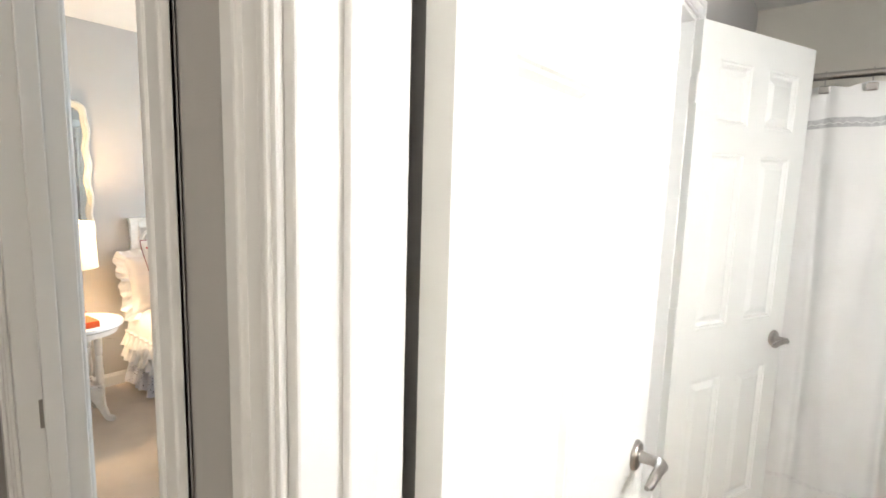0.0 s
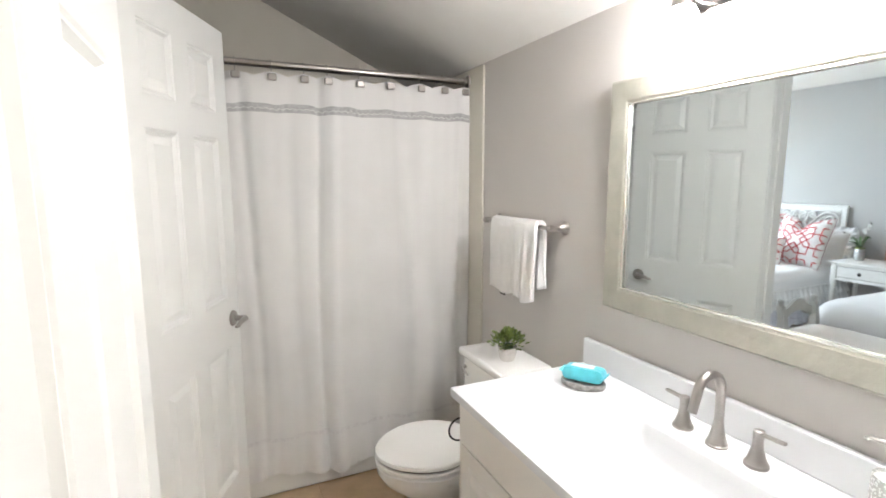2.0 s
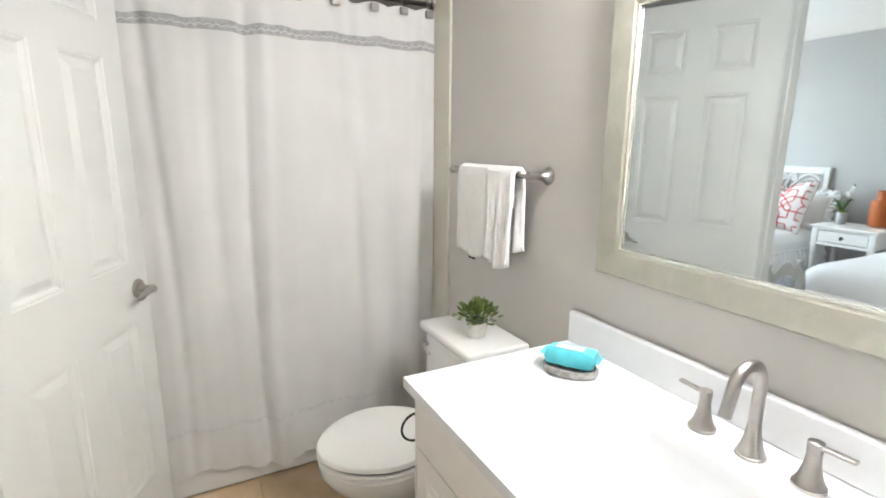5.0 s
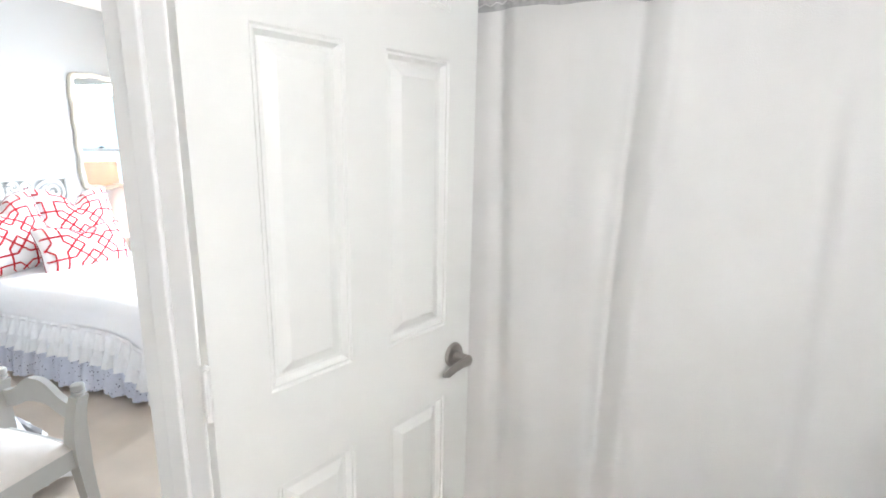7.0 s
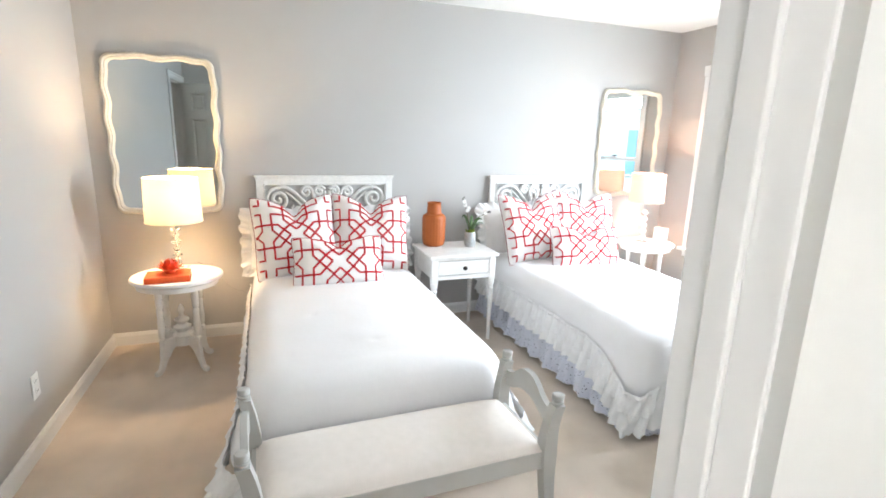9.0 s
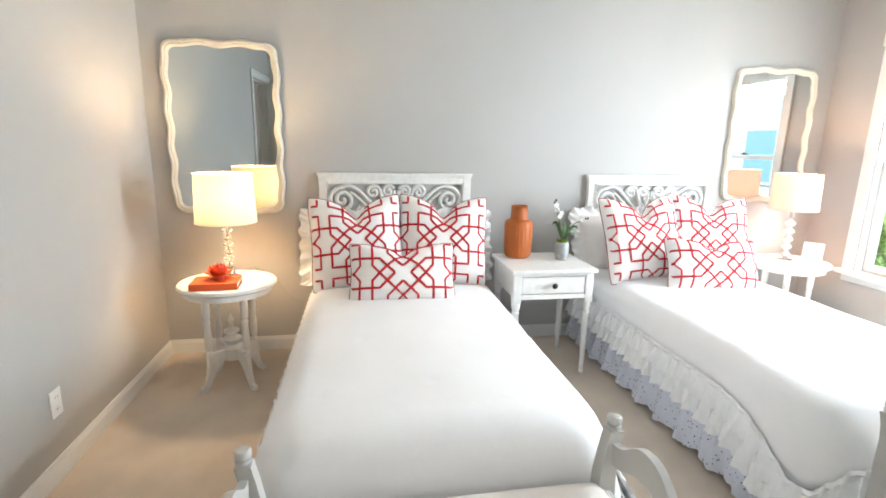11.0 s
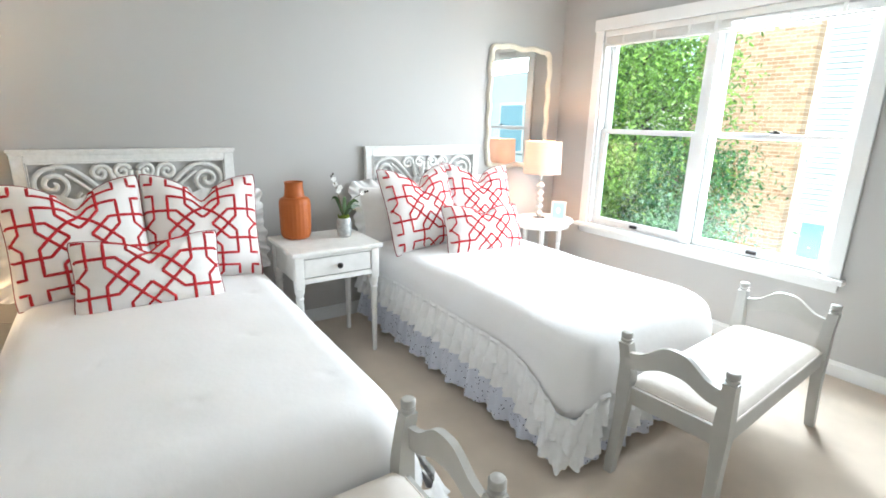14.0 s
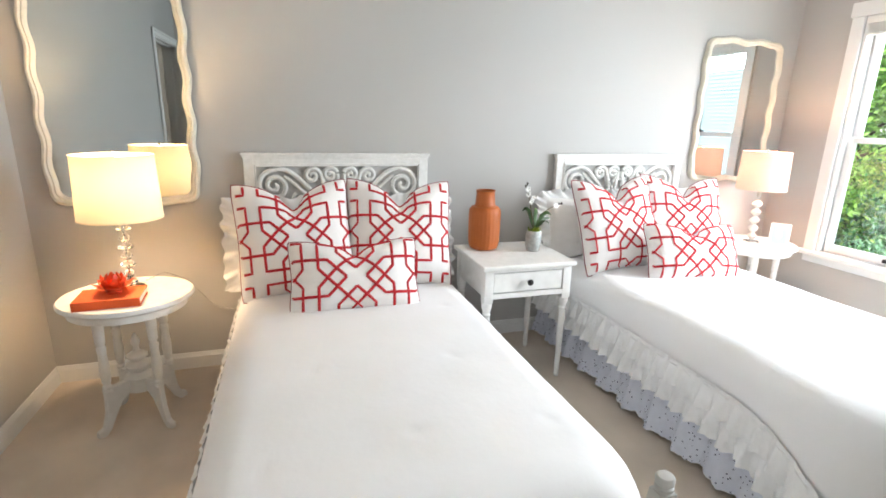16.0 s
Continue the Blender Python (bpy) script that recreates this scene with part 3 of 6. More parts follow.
def ruffled_bed(at, W, flare, label):
    L = 1.93
    bed = thing("twin_bed", pose(*at), label, "bed", "twin beds")
    part("mattress", cube(0.0, L - 0.06, -W / 2 + 0.03, W / 2 - 0.03, 0.24, 0.515, 0.04, 3), M_LINEN, bed)
    part("bed_base", cube(0.0, L - 0.05, -W / 2 + 0.04, W / 2 - 0.04, 0.07, 0.238, 0.01), M_RUFFLE, bed)
    for x in (0.06, L - 0.14):
        for y in (-W / 2 + 0.09, W / 2 - 0.09):
            part("leg", lathe(bmesh.new(), [(0.018, 0), (0.022, 0.07)], 12, (x, y, 0)), M_DARK, bed)
    part("comforter", comforter(L, W, flare), M_LINEN, bed, "smooth white quilted comforter", True)
    ring = drape(0, L, W, None, 74, 1000)
    top = [(0.016, 0.404, 0.003), (0.023, 0.393, 0.005), (0.018, 0.380, 0.001), (0.024, 0.360, 0.005), (0.034, 0.330, 0.009), (0.042, 0.297, 0.014)]
    low = [(0.012, 0.310, 0.002), (0.028, 0.287, 0.006), (0.040, 0.252, 0.011), (0.050, 0.212, 0.017)]
    part("upper_ruffle", sheet(top, ring, 0.4, 0.007, flare=flare), M_RUFFLE, bed, "white gathered ruffle", True)
    part("lower_ruffle", sheet(low, ring, 2.1, 0.009, flare=flare), M_RUFFLE, bed, "white gathered ruffle", True)
    ring2 = drape(0, L, W, None, 34, 900)
    lace = [(-0.020, 0.27, 0.002), (-0.010, 0.19, 0.007), (0.008, 0.10, 0.013), (0.022, 0.020, 0.018)]
    part("bed_skirt", sheet(lace, ring2, 1.0, 0.004, False, 0.006), M_EYELET, bed, "pale blue-white eyelet lace skirt", True)
    return bed


def eyelet_material():
    m = mat("pale_eyelet_cloth", (0.70, 0.72, 0.80), 0.9, vary=0.05, scale=45, bump=0.4, bscale=160)
    nt = m.node_tree
    n, l = nt.nodes.new, nt.links.new
    b = nt.nodes["Principled BSDF"]
    vo, co, th = n("ShaderNodeTexVoronoi"), n("ShaderNodeTexCoord"), n("ShaderNodeMath")
    vo.inputs["Scale"].default_value = 52
    l(co.outputs["Object"], vo.inputs["Vector"])
    th.operation = "LESS_THAN"
    th.inputs[1].default_value = 0.20
    l(vo.outputs["Distance"], th.inputs[0])
    old = b.inputs["Base Color"].links[0].from_socket
    mx = n("ShaderNodeMix")
    mx.data_type = "RGBA"
    l(th.outputs[0], mx.inputs["Factor"])
    l(old, mx.inputs["A"])
    mx.inputs["B"].default_value = (0.16, 0.17, 0.22, 1)
    l(mx.outputs["Result"], b.inputs["Base Color"])
    return m


M_EYELET = eyelet_material()
BED1, BED2 = (-3.735, 1.700, 0), (-3.735, 3.500, 0)
ruffled_bed(BED1, 1.105, 1.0, "twin bed with plain white comforter and two-tier ruffle behind a bench")
ruffled_bed(BED2, 1.075, 0.35, "twin bed with plain white comforter and eyelet skirt, near the window")


def spiral(c, r0, turns, start, way, n=34, shrink=0.12):
    pts = []
    for i in range(n):
        t = i / (n - 1)
        a = start + way * turns * 2 * math.pi * t
        r = r0 * (1 - t) ** 0.85 + r0 * shrink * 0.4
        pts.append((c[0] + r * math.cos(a), c[1] + r * math.sin(a)))
    return pts


def headboard(at, w, label):
    """A carved headboard in the plane x = 0, its face to +x."""
    h = 1.185
    root = thing("headboard", pose(*at), label, "headboard", "carved headboards")
    for y in (-w / 2, w / 2 - 0.050):
        part("stile", cube(0.0, 0.034, y, y + 0.050, 0.0, h - 0.03, 0.004), M_CARVED, root)
    part("top_rail", cube(0.0, 0.034, -w / 2 + 0.050, w / 2 - 0.050, h - 0.062, h - 0.03, 0.004), M_CARVED, root)
    bm = cube(0.0, 0.038, -w / 2 - 0.004, w / 2 + 0.004, h - 0.030, h - 0.018, 0.003)
    box(bm, 0.0, 0.044, -w / 2 - 0.010, w / 2 + 0.010, h - 0.018, h - 0.004, 0.004)
    part("cornice", bm, M_CARVED, root)
    part("lower_rail", cube(0.0, 0.034, -w / 2 + 0.050, w / 2 - 0.050, 0.50, 0.78, 0.004), M_CARVED, root)
    bm = bmesh.new()
    for d in (0.050, 0.058):
        y0, y1, z0, z1 = -w / 2 + d, w / 2 - d, 0.78, h - 0.062 - (d - 0.050)
        tube(bm, [(0.035, y0, z0), (0.035, y0, z1), (0.035, y1, z1), (0.035, y1, z0)], 0.005, 6)
    part("bead", bm, M_CARVED, root, smooth=True)
    part("back_panel", cube(0.003, 0.010, -w / 2 + 0.048, w / 2 - 0.048, 0.78, h - 0.062), M_GREYPANEL, root, "grey panel behind the scrolls")
    top, hw = h - 0.072, w / 2 - 0.062
    def draw(pts, r=0.0120):
        part("scroll", tube(bmesh.new(), [(0.021, y, z) for y, z in pts], r, 8, flat=1.1), M_CARVED, root, "white-washed carved scroll", True)
    def bez(p, n=22):
        out = []
        for i in range(n):
            t = i / (n - 1)
            a, b, c, d = [np.array(q) for q in p]
            out.append(tuple((1 - t) ** 3 * a + 3 * (1 - t) ** 2 * t * b + 3 * (1 - t) * t * t * c + t ** 3 * d))
        return out
    for s in (-1, 1):
        f = lambda pts: [(s * y, z) for y, z in pts]
        # big corner scroll and its sweeping stem
        draw(f(spiral((hw - 0.085, top - 0.105), 0.082, 1.9, math.radians(100), -1)))
        draw(f(bez([(hw - 0.085, top - 0.018), (hw - 0.19, top + 0.01), (hw - 0.24, top - 0.13), (0.035, top - 0.245)])))
        draw(f(bez([(hw - 0.135, top - 0.055), (hw - 0.20, top - 0.09), (hw - 0.26, top - 0.19), (0.03, top - 0.27)])), 0.008)
        draw(f(spiral((hw - 0.215, top - 0.185), 0.042, 1.5, math.radians(60), -1, 26)), 0.0085)
        draw(f(spiral((hw - 0.05, top - 0.245), 0.045, 1.5, math.radians(80), 1, 26)), 0.0085)
        # middle hearts
        draw(f(spiral((0.150, top - 0.052), 0.040, 1.5, math.radians(150), -1, 26)))
        draw(f(bez([(0.112, top - 0.03), (0.085, top - 0.10), (0.10, top - 0.16), (0.012, top - 0.25)])))
        draw(f(spiral((0.055, top - 0.048), 0.038, 1.4, math.radians(160), -1, 26)))
        draw(f(bez([(0.018, top - 0.045), (0.010, top - 0.10), (0.060, top - 0.16), (0.008, top - 0.235)])))
        draw(f(bez([(0.092, top - 0.055), (0.092, top - 0.12), (0.04, top - 0.15), (0.004, top - 0.20)])), 0.008)
        draw(f(spiral((0.028, top - 0.105), 0.022, 1.3, math.radians(170), -1, 20)), 0.007)
    return root


headboard((-3.785, 1.690, 0), 0.985, "white-washed carved headboard behind the bed by the corner table")
headboard((-3.785, 3.495, 0), 0.955, "white-washed carved headboard behind the bed near the window")


def cushion(name, w, h, th, label, group, pattern=True, sag=0.05, cell=0.19, seed=0, off=0):
    """A plump cushion standing on its lower edge in the plane x = 0, its face to +x, middle at y = 0."""
    root = thing(name, Matrix(), label, "pillow", group)
    def surf(u, v, side=1):
        a, b = 2 * u - 1, 2 * v - 1
        prof = max(0.0, (1 - abs(a) ** 3.2) * (1 - abs(b) ** 3.2)) ** 0.62
        pull = 1 - 0.065 * (1 - abs(b) ** 1.6) * abs(a) ** 2
        pully = 1 - 0.10 * (1 - abs(a) ** 1.6) * abs(b) ** 2
        dip = sag * (0.55 * math.exp(-(a / 0.16) ** 2) + 0.5 * math.exp(-(a / 0.42) ** 2)) * max(0.0, b) ** 1.6
        y = a * w / 2 * pull
        z = h / 2 + b * h / 2 * pully - dip
        dent = 0.35 * math.exp(-(a / 0.20) ** 2 - ((b - 0.95) / 0.55) ** 2)
        crease = 0.10 * math.exp(-((abs(a) - 0.45 * b - 0.05) / 0.10) ** 2) * max(0, b)
        pucker = 0.05 * math.sin(a * 26 + 2 * noise.noise((a * 2, b * 2, seed))) * max(0.0, abs(b) - 0.72) * 3 + 0.05 * math.sin(b * 24 + seed) * max(0.0, abs(a) - 0.75) * 3
        x = side * (th / 2 * prof * (1 - dent - crease + pucker) + 0.007 * noise.noise((a * 3, b * 3, seed)) * prof)
        ear = (abs(a) * abs(b)) ** 6
        y -= 0.012 * ear * (1 if a > 0 else -1)
        z -= 0.008 * ear * (1 if b > 0 else -1)
        return x, y, z
    bm = bmesh.new()
    for s in (1, -1):
        grid(bm, 36, 36, lambda u, v: surf(u, v, s))
    bmesh.ops.remove_doubles(bm, verts=bm.verts[:], dist=0.0008)
    part("cover", bm, M_PILLOW, root, "white linen cushion cover", True)
    if not pattern:
        return root, surf
    bm = bmesh.new()
    def cord(pts, r=0.0064):
        out, prev = [], None
        fine = []
        for p, q in zip(pts, pts[1:]):
            k = max(1, int(math.hypot(q[0] - p[0], q[1] - p[1]) / 0.012))
            fine += [(p[0] + (q[0] - p[0]) * i / k, p[1] + (q[1] - p[1]) * i / k) for i in range(k)]
        fine.append(pts[-1])
        run = []
        for y, z in fine:
            u, v = y / w + 0.5, z / h + 0.5
            if 0.012 < u < 0.988 and 0.012 < v < 0.988:
                x, yy, zz = surf(u, v)
                run.append((x + 0.0015, yy, zz))
            else:
                if len(run) > 1:
                    ribbon(run, r)
                run = []
        if len(run) > 1:
            ribbon(run, r)
    def ribbon(run, r, lift=0.0026):
        rows = []
        for i, p in enumerate(run):
            a, b = Vector(run[max(i - 1, 0)]), Vector(run[min(i + 1, len(run) - 1)])
            t = (b - a).normalized()
            sd = t.cross(Vector((1, 0, 0)))
            sd = sd.normalized() if sd.length > 1e-4 else Vector((0, 1, 0))
            p = Vector(p)
            rows.append([bm.verts.new(p + sd * r), bm.verts.new(p + Vector((0.0018, 0, 0))), bm.verts.new(p - sd * r)])
        for a, b in zip(rows, rows[1:]):
            bm.faces.new((a[0], b[0], b[1], a[1]))
            bm.faces.new((a[1], b[1], b[2], a[2]))
    H, nn, m_ = cell, cell * 0.215, cell * 0.2035
    n = 1
    def knot(y, z):
        u, v = y / w + 0.5, z / h + 0.5
        if not (0.03 < u < 0.97 and 0.03 < v < 0.97):
            return
        mid = bm.verts.new(Vector(surf(u, v)) + Vector((0.006, 0, 0)))
        ring = []
        for q in range(8):
            a = q * math.pi / 4
            x, yy, zz = surf((y + 0.0090 * math.cos(a)) / w + 0.5, (z + 0.0090 * math.sin(a)) / h + 0.5)
            ring.append(bm.verts.new((x + 0.0030, yy, zz)))
        for q in range(8):
            bm.faces.new((mid, ring[q], ring[(q + 1) % 8]))
    # X-shaped and plus-shaped fields by turns, ringed by small diamonds whose cords run on into square corners
    d2, d3 = nn + 2 * m_, nn + 3 * m_
    for i in range(-n, n + 1):
        for j in range(-n, n + 1):
            for s1 in (1, -1):
                for s2 in (1, -1):
                    def at_(p, q):
                        return 2 * H * i + s1 * p, 2 * H * j + s2 * q + off
                    for line in (((d2, 0), (0, d2)), ((d2, 0), (d3, m_), (d3, d3), (m_, d3), (0, d2)), ((nn, 0), (d2, 2 * m_), (H, 2 * m_)), ((0, nn), (2 * m_, d2), (2 * m_, H))):
                        cord([at_(*p) for p in line])
                    for p, q in ((nn + m_, m_), (m_, nn + m_), (d2, 0), (0, d2), (d3, 2 * m_), (2 * m_, d3)):
                        if (p or s1 > 0) and (q or s2 > 0):
                            knot(*at_(p, q))
    part("embroidery", bm, M_RED, root, "red embroidered lattice", recalc=False)
    edge = []
    for s in range(160):
        t = s / 160 * 4
        q = t % 1
        u, v = ((q, 0), (1, q), (1 - q, 1), (0, 1 - q))[int(t)]
        edge.append(surf(u, v))
    part("piping", tube(bmesh.new(), edge, 0.0027, 6, closed=True), M_PIPING, root, "thin dark wine piping", True)
    return root, surf


def lean(x, y, z, back, yaw=0.0, roll=0.0):
    return pose(x, y, z) @ pose(0, 0, 0, 0, 0, yaw) @ pose(0, 0, 0, 0, -back, 0) @ pose(0, 0, 0, roll, 0, 0)


def sham(at, label):
    root, surf = cushion("ruffled_pillow", 0.61, 0.41, 0.17, label, "ruffled pillows", False, 0.02)
    bm = bmesh.new()
    edge = []
    for s in range(240):
        t = s / 240 * 4
        q = t % 1
        u, v = ((q, 0), (1, q), (1 - q, 1), (0, 1 - q))[int(t)]
        e = Vector(surf(u, v))
        o = (e - Vector((0, 0, 0.20)))
        o = Vector((0, o.y, o.z)).normalized()
        edge.append((e, o, s))
    def wave(s, a):
        n_ = noise.noise((s * 0.11, a * 20, 0.7))
        return a * (math.sin(s * 0.46 + 2.2 * n_) + 0.5 * math.sin(s * 0.95 + 1.0) + 0.8 * n_)
    rows = [[bm.verts.new(e + o * (d + 0.5 * a * abs(math.sin(s * 0.23)) + 0.3 * a * math.sin(s * 0.61)) + Vector((wave(s, a), 0, 0))) for e, o, s in edge] for d, a in ((-0.004, 0.0), (0.018, 0.005), (0.040, 0.012), (0.060, 0.019), (0.066, 0.021))]
    for a, b in zip(rows, rows[1:]):
        for i in range(240):
            bm.faces.new((a[i], a[(i + 1) % 240], b[(i + 1) % 240], b[i]))
    part("ruffle", bm, M_RUFFLE, root, "white scalloped ruffle", True)
    root.matrix_basis = at
    return root


SHAM = "white cotton pillow with a scalloped ruffle, leaning on the headboard"
for cy in (1.695, 3.50):
    s = sham(lean(-3.62, cy - 0.255, 0.525, 16, 2), SHAM)
    sham(lean(-3.62, cy + 0.255, 0.525, 16, -2), SHAM)
SQ = "square white cushion with red lattice, leaning on ruffled pillows"
LU = "oblong white cushion with red lattice, lying against square cushions"
sq, _ = cushion("square_cushion", 0.550, 0.570, 0.185, SQ, "square lattice cushions", True, 0.125, 0.186, 1, 0.0)
sq.matrix_basis = lean(-3.30, 1.455, 0.538, 22, 4, 2)
copy_thing(sq, lean(-3.32, 1.925, 0.538, 22, -5, -2))
copy_thing(sq, lean(-3.29, 3.255, 0.538, 22, 3, 2))
copy_thing(sq, lean(-3.34, 3.715, 0.538, 22, -8, -3))
lu, _ = cushion("oblong_cushion", 0.580, 0.335, 0.17, LU, "oblong lattice cushions", True, 0.060, 0.196, 2, -0.01)
lu.matrix_basis = lean(-3.045, 1.675, 0.536, 24, -2, 0)
copy_thing(lu, lean(-3.055, 3.535, 0.536, 26, -6, -2))


def turned_leg(bm, x, y, z0, z1, r=0.021):
    H = z1 - z0
    prof = [(0.55, 0), (0.62, 0.02), (0.80, 0.035), (0.55, 0.05), (0.62, 0.07), (0.80, 0.45), (0.98, 0.80), (0.85, 0.84), (1.12, 0.87), (0.85, 0.895), (1.0, 0.92), (1.25, 0.95), (1.25, 1.0)]
    return lathe(bm, [(r * a, b * H) for a, b in prof], 16, (x, y, z0))


ns = thing("nightstand", pose(-3.385, 2.567, 0), "white-painted one-drawer nightstand with turned legs between the beds", "nightstand")
part("tabletop", cube(-0.225, 0.245, -0.262, 0.262, 0.650, 0.674, 0.007, 3), M_WHITEWOOD, ns)
for x, nm in ((0.206, "front_apron"), (-0.206, "back_apron")):
    if nm == "back_apron":
        part(nm, cube(x, x + 0.018, -0.20, 0.20, 0.50, 0.650), M_WHITEWOOD, ns)
for y in (-0.236, 0.218):
    part("side_apron", cube(-0.17, 0.185, y, y + 0.018, 0.50, 0.650), M_WHITEWOOD, ns)
bm = cube(0.206, 0.224, -0.20, 0.20, 0.632, 0.650)
box(bm, 0.206, 0.224, -0.20, 0.20, 0.495, 0.522)
part("front_rail", bm, M_WHITEWOOD, ns)
for x in (-0.184, 0.202):
    for y in (-0.220, 0.220):
        bm = cube(x - 0.024, x + 0.024, y - 0.024, y + 0.024, 0.47, 0.650, 0.003)
        turned_leg(bm, x, y, 0.0, 0.47, 0.021)
        part("leg", bm, M_WHITEWOOD, ns, smooth=True)
dr = part("drawer", cube(0.07, 0.221, -0.193, 0.193, 0.527, 0.627, 0.003), M_WHITEWOOD, ns)
# Black box round the drawer stands in for the shade in its gap.
part("drawer_shadow", cube(0.06, 0.214, -0.1955, 0.1955, 0.524, 0.630), M_BLACK, ns, "black filler for the shade in the gap round the drawer")
bm = lathe(bmesh.new(), [(0.007, 0), (0.006, 0.010), (0.015, 0.016), (0.017, 0.022), (0.012, 0.028), (0.004, 0.030)], 16)
part("knob", bm, M_DARK, dr, "dark bronze knob", True, pose(0.221, 0, 0.577, 0, 90, 0))

vase = thing("ribbed_vase", pose(-3.50, 2.445, 0.674), "matt orange ceramic vase with vertical ribs, on the nightstand", "vase")
bm = lathe(bmesh.new(), [(0.060, 0.0), (0.076, 0.008), (0.083, 0.025), (0.087, 0.06), (0.088, 0.20), (0.086, 0.222), (0.074, 0.238)], 96, ribs=24, depth=0.010, cap=False)
part("body", bm, M_TERRA, vase, "", True)
bm = lathe(bmesh.new(), [(0.0745, 0.237), (0.060, 0.243), (0.055, 0.252), (0.050, 0.31), (0.052, 0.325), (0.054, 0.328), (0.049, 0.329), (0.046, 0.31), (0.048, 0.25)], 48, cap=False)
part("neck", bm, M_TERRA, vase, "", True)
# Black disc in the neck paints the shade inside the vase.
part("inside", lathe(bmesh.new(), [(0.047, 0.27), (0.044, 0.271)], 24), M_BLACK, vase)

pot = thing("orchid_pot", pose(-3.395, 2.700, 0.674), "small silver dimpled pot with white artificial orchid, on the nightstand", "potted plant")
bm = lathe(bmesh.new(), [(0.030, 0), (0.038, 0.006), (0.042, 0.03), (0.044, 0.075), (0.041, 0.105), (0.037, 0.115), (0.034, 0.113), (0.033, 0.09)], 48, cap=True)
M_POT = mat("silver_grey_dimpled_glaze", (0.50, 0.51, 0.50), 0.35, 0.3, vary=0.35, scale=60, bump=1.0, bscale=110)
part("pot", bm, M_POT, pot, "silver dimpled pot", True)
bm = bmesh.new()
random.seed(4)
for i in range(60):
    a, r = random.uniform(0, 6.28), random.uniform(0, 0.032)
    tube(bm, [(r * math.cos(a), r * math.sin(a), 0.10), (r * 1.3 * math.cos(a + 0.4), r * 1.3 * math.sin(a + 0.4), 0.125 + random.uniform(0, 0.012))], [0.004, 0.002], 5)
part("moss", bm, mat("bright_green_moss", (0.22, 0.30, 0.03), 0.9, vary=0.3, scale=60), pot, "bright green moss", kind="")
bm = bmesh.new()
for a, ln, up in ((0.2, 0.12, 0.07), (1.4, 0.09, 0.10), (2.6, 0.10, 0.11), (4.1, 0.07, 0.12), (1.9, 0.13, 0.06)):
    c, s = math.cos(a), math.sin(a)
    pts = [(ln * t * c, ln * t * s, 0.115 + up * math.sin(t * 2.1)) for t in np.linspace(0, 1, 8)]
    tube(bm, pts, [0.004, 0.010, 0.013, 0.013, 0.012, 0.010, 0.007, 0.002], 6, flat=0.25)
part("leaves", bm, M_LEAF, pot, "dark green strap leaves", True)
stems = (((0, 0, 0.11), (-0.01, -0.015, 0.20), (-0.015, -0.035, 0.29), (0.01, -0.07, 0.36)), ((0, 0.005, 0.11), (0.0, 0.03, 0.20), (0.005, 0.08, 0.235), (0.01, 0.15, 0.262)))
bm = bmesh.new()
for st in stems:
    tube(bm, st, 0.0024, 6)
part("stems", bm, mat("brown_green_stem", (0.16, 0.13, 0.07), 0.7), pot, "thin brown stems", True)
bm = bmesh.new()
M_PETAL = mat("white_petal", (0.86, 0.85, 0.82), 0.7, vary=0.05)
for c0 in ((-0.010, -0.045, 0.315), (0.0, -0.030, 0.275), (0.008, -0.060, 0.345), (0.0, -0.02, 0.295), (0.01, 0.115, 0.255)):
    for k in range(5):
        a = k * 1.256 + c0[1] * 9
        p = Vector(c0)
        o = Vector((0.35, math.cos(a), math.sin(a))) * 0.0145
        sd = Vector((0, -math.sin(a), math.cos(a))) * 0.010
        vs = [bm.verts.new(q) for q in (p, p + o * 0.6 + sd, p + o * 1.25, p + o * 0.6 - sd, p + o * 0.65 + Vector((0.004, 0, 0)))]
        for q in ((0, 1, 4), (1, 2, 4), (2, 3, 4), (3, 0, 4)):
            bm.faces.new([vs[i] for i in q])
part("blossoms", bm, M_PETAL, pot, "white orchid blossoms")
M_BUD = mat("dark_bud", (0.07, 0.06, 0.05), 0.6)
for c0 in ((0.012, -0.074, 0.364), (0.002, -0.06, 0.375), (0.014, 0.150, 0.264), (0.012, 0.135, 0.262)):
    part("bud", lathe(bmesh.new(), [(0.001, -0.008), (0.005, -0.003), (0.006, 0.002), (0.001, 0.008)], 10, c0), M_BUD, pot, "dark closed bud", True)


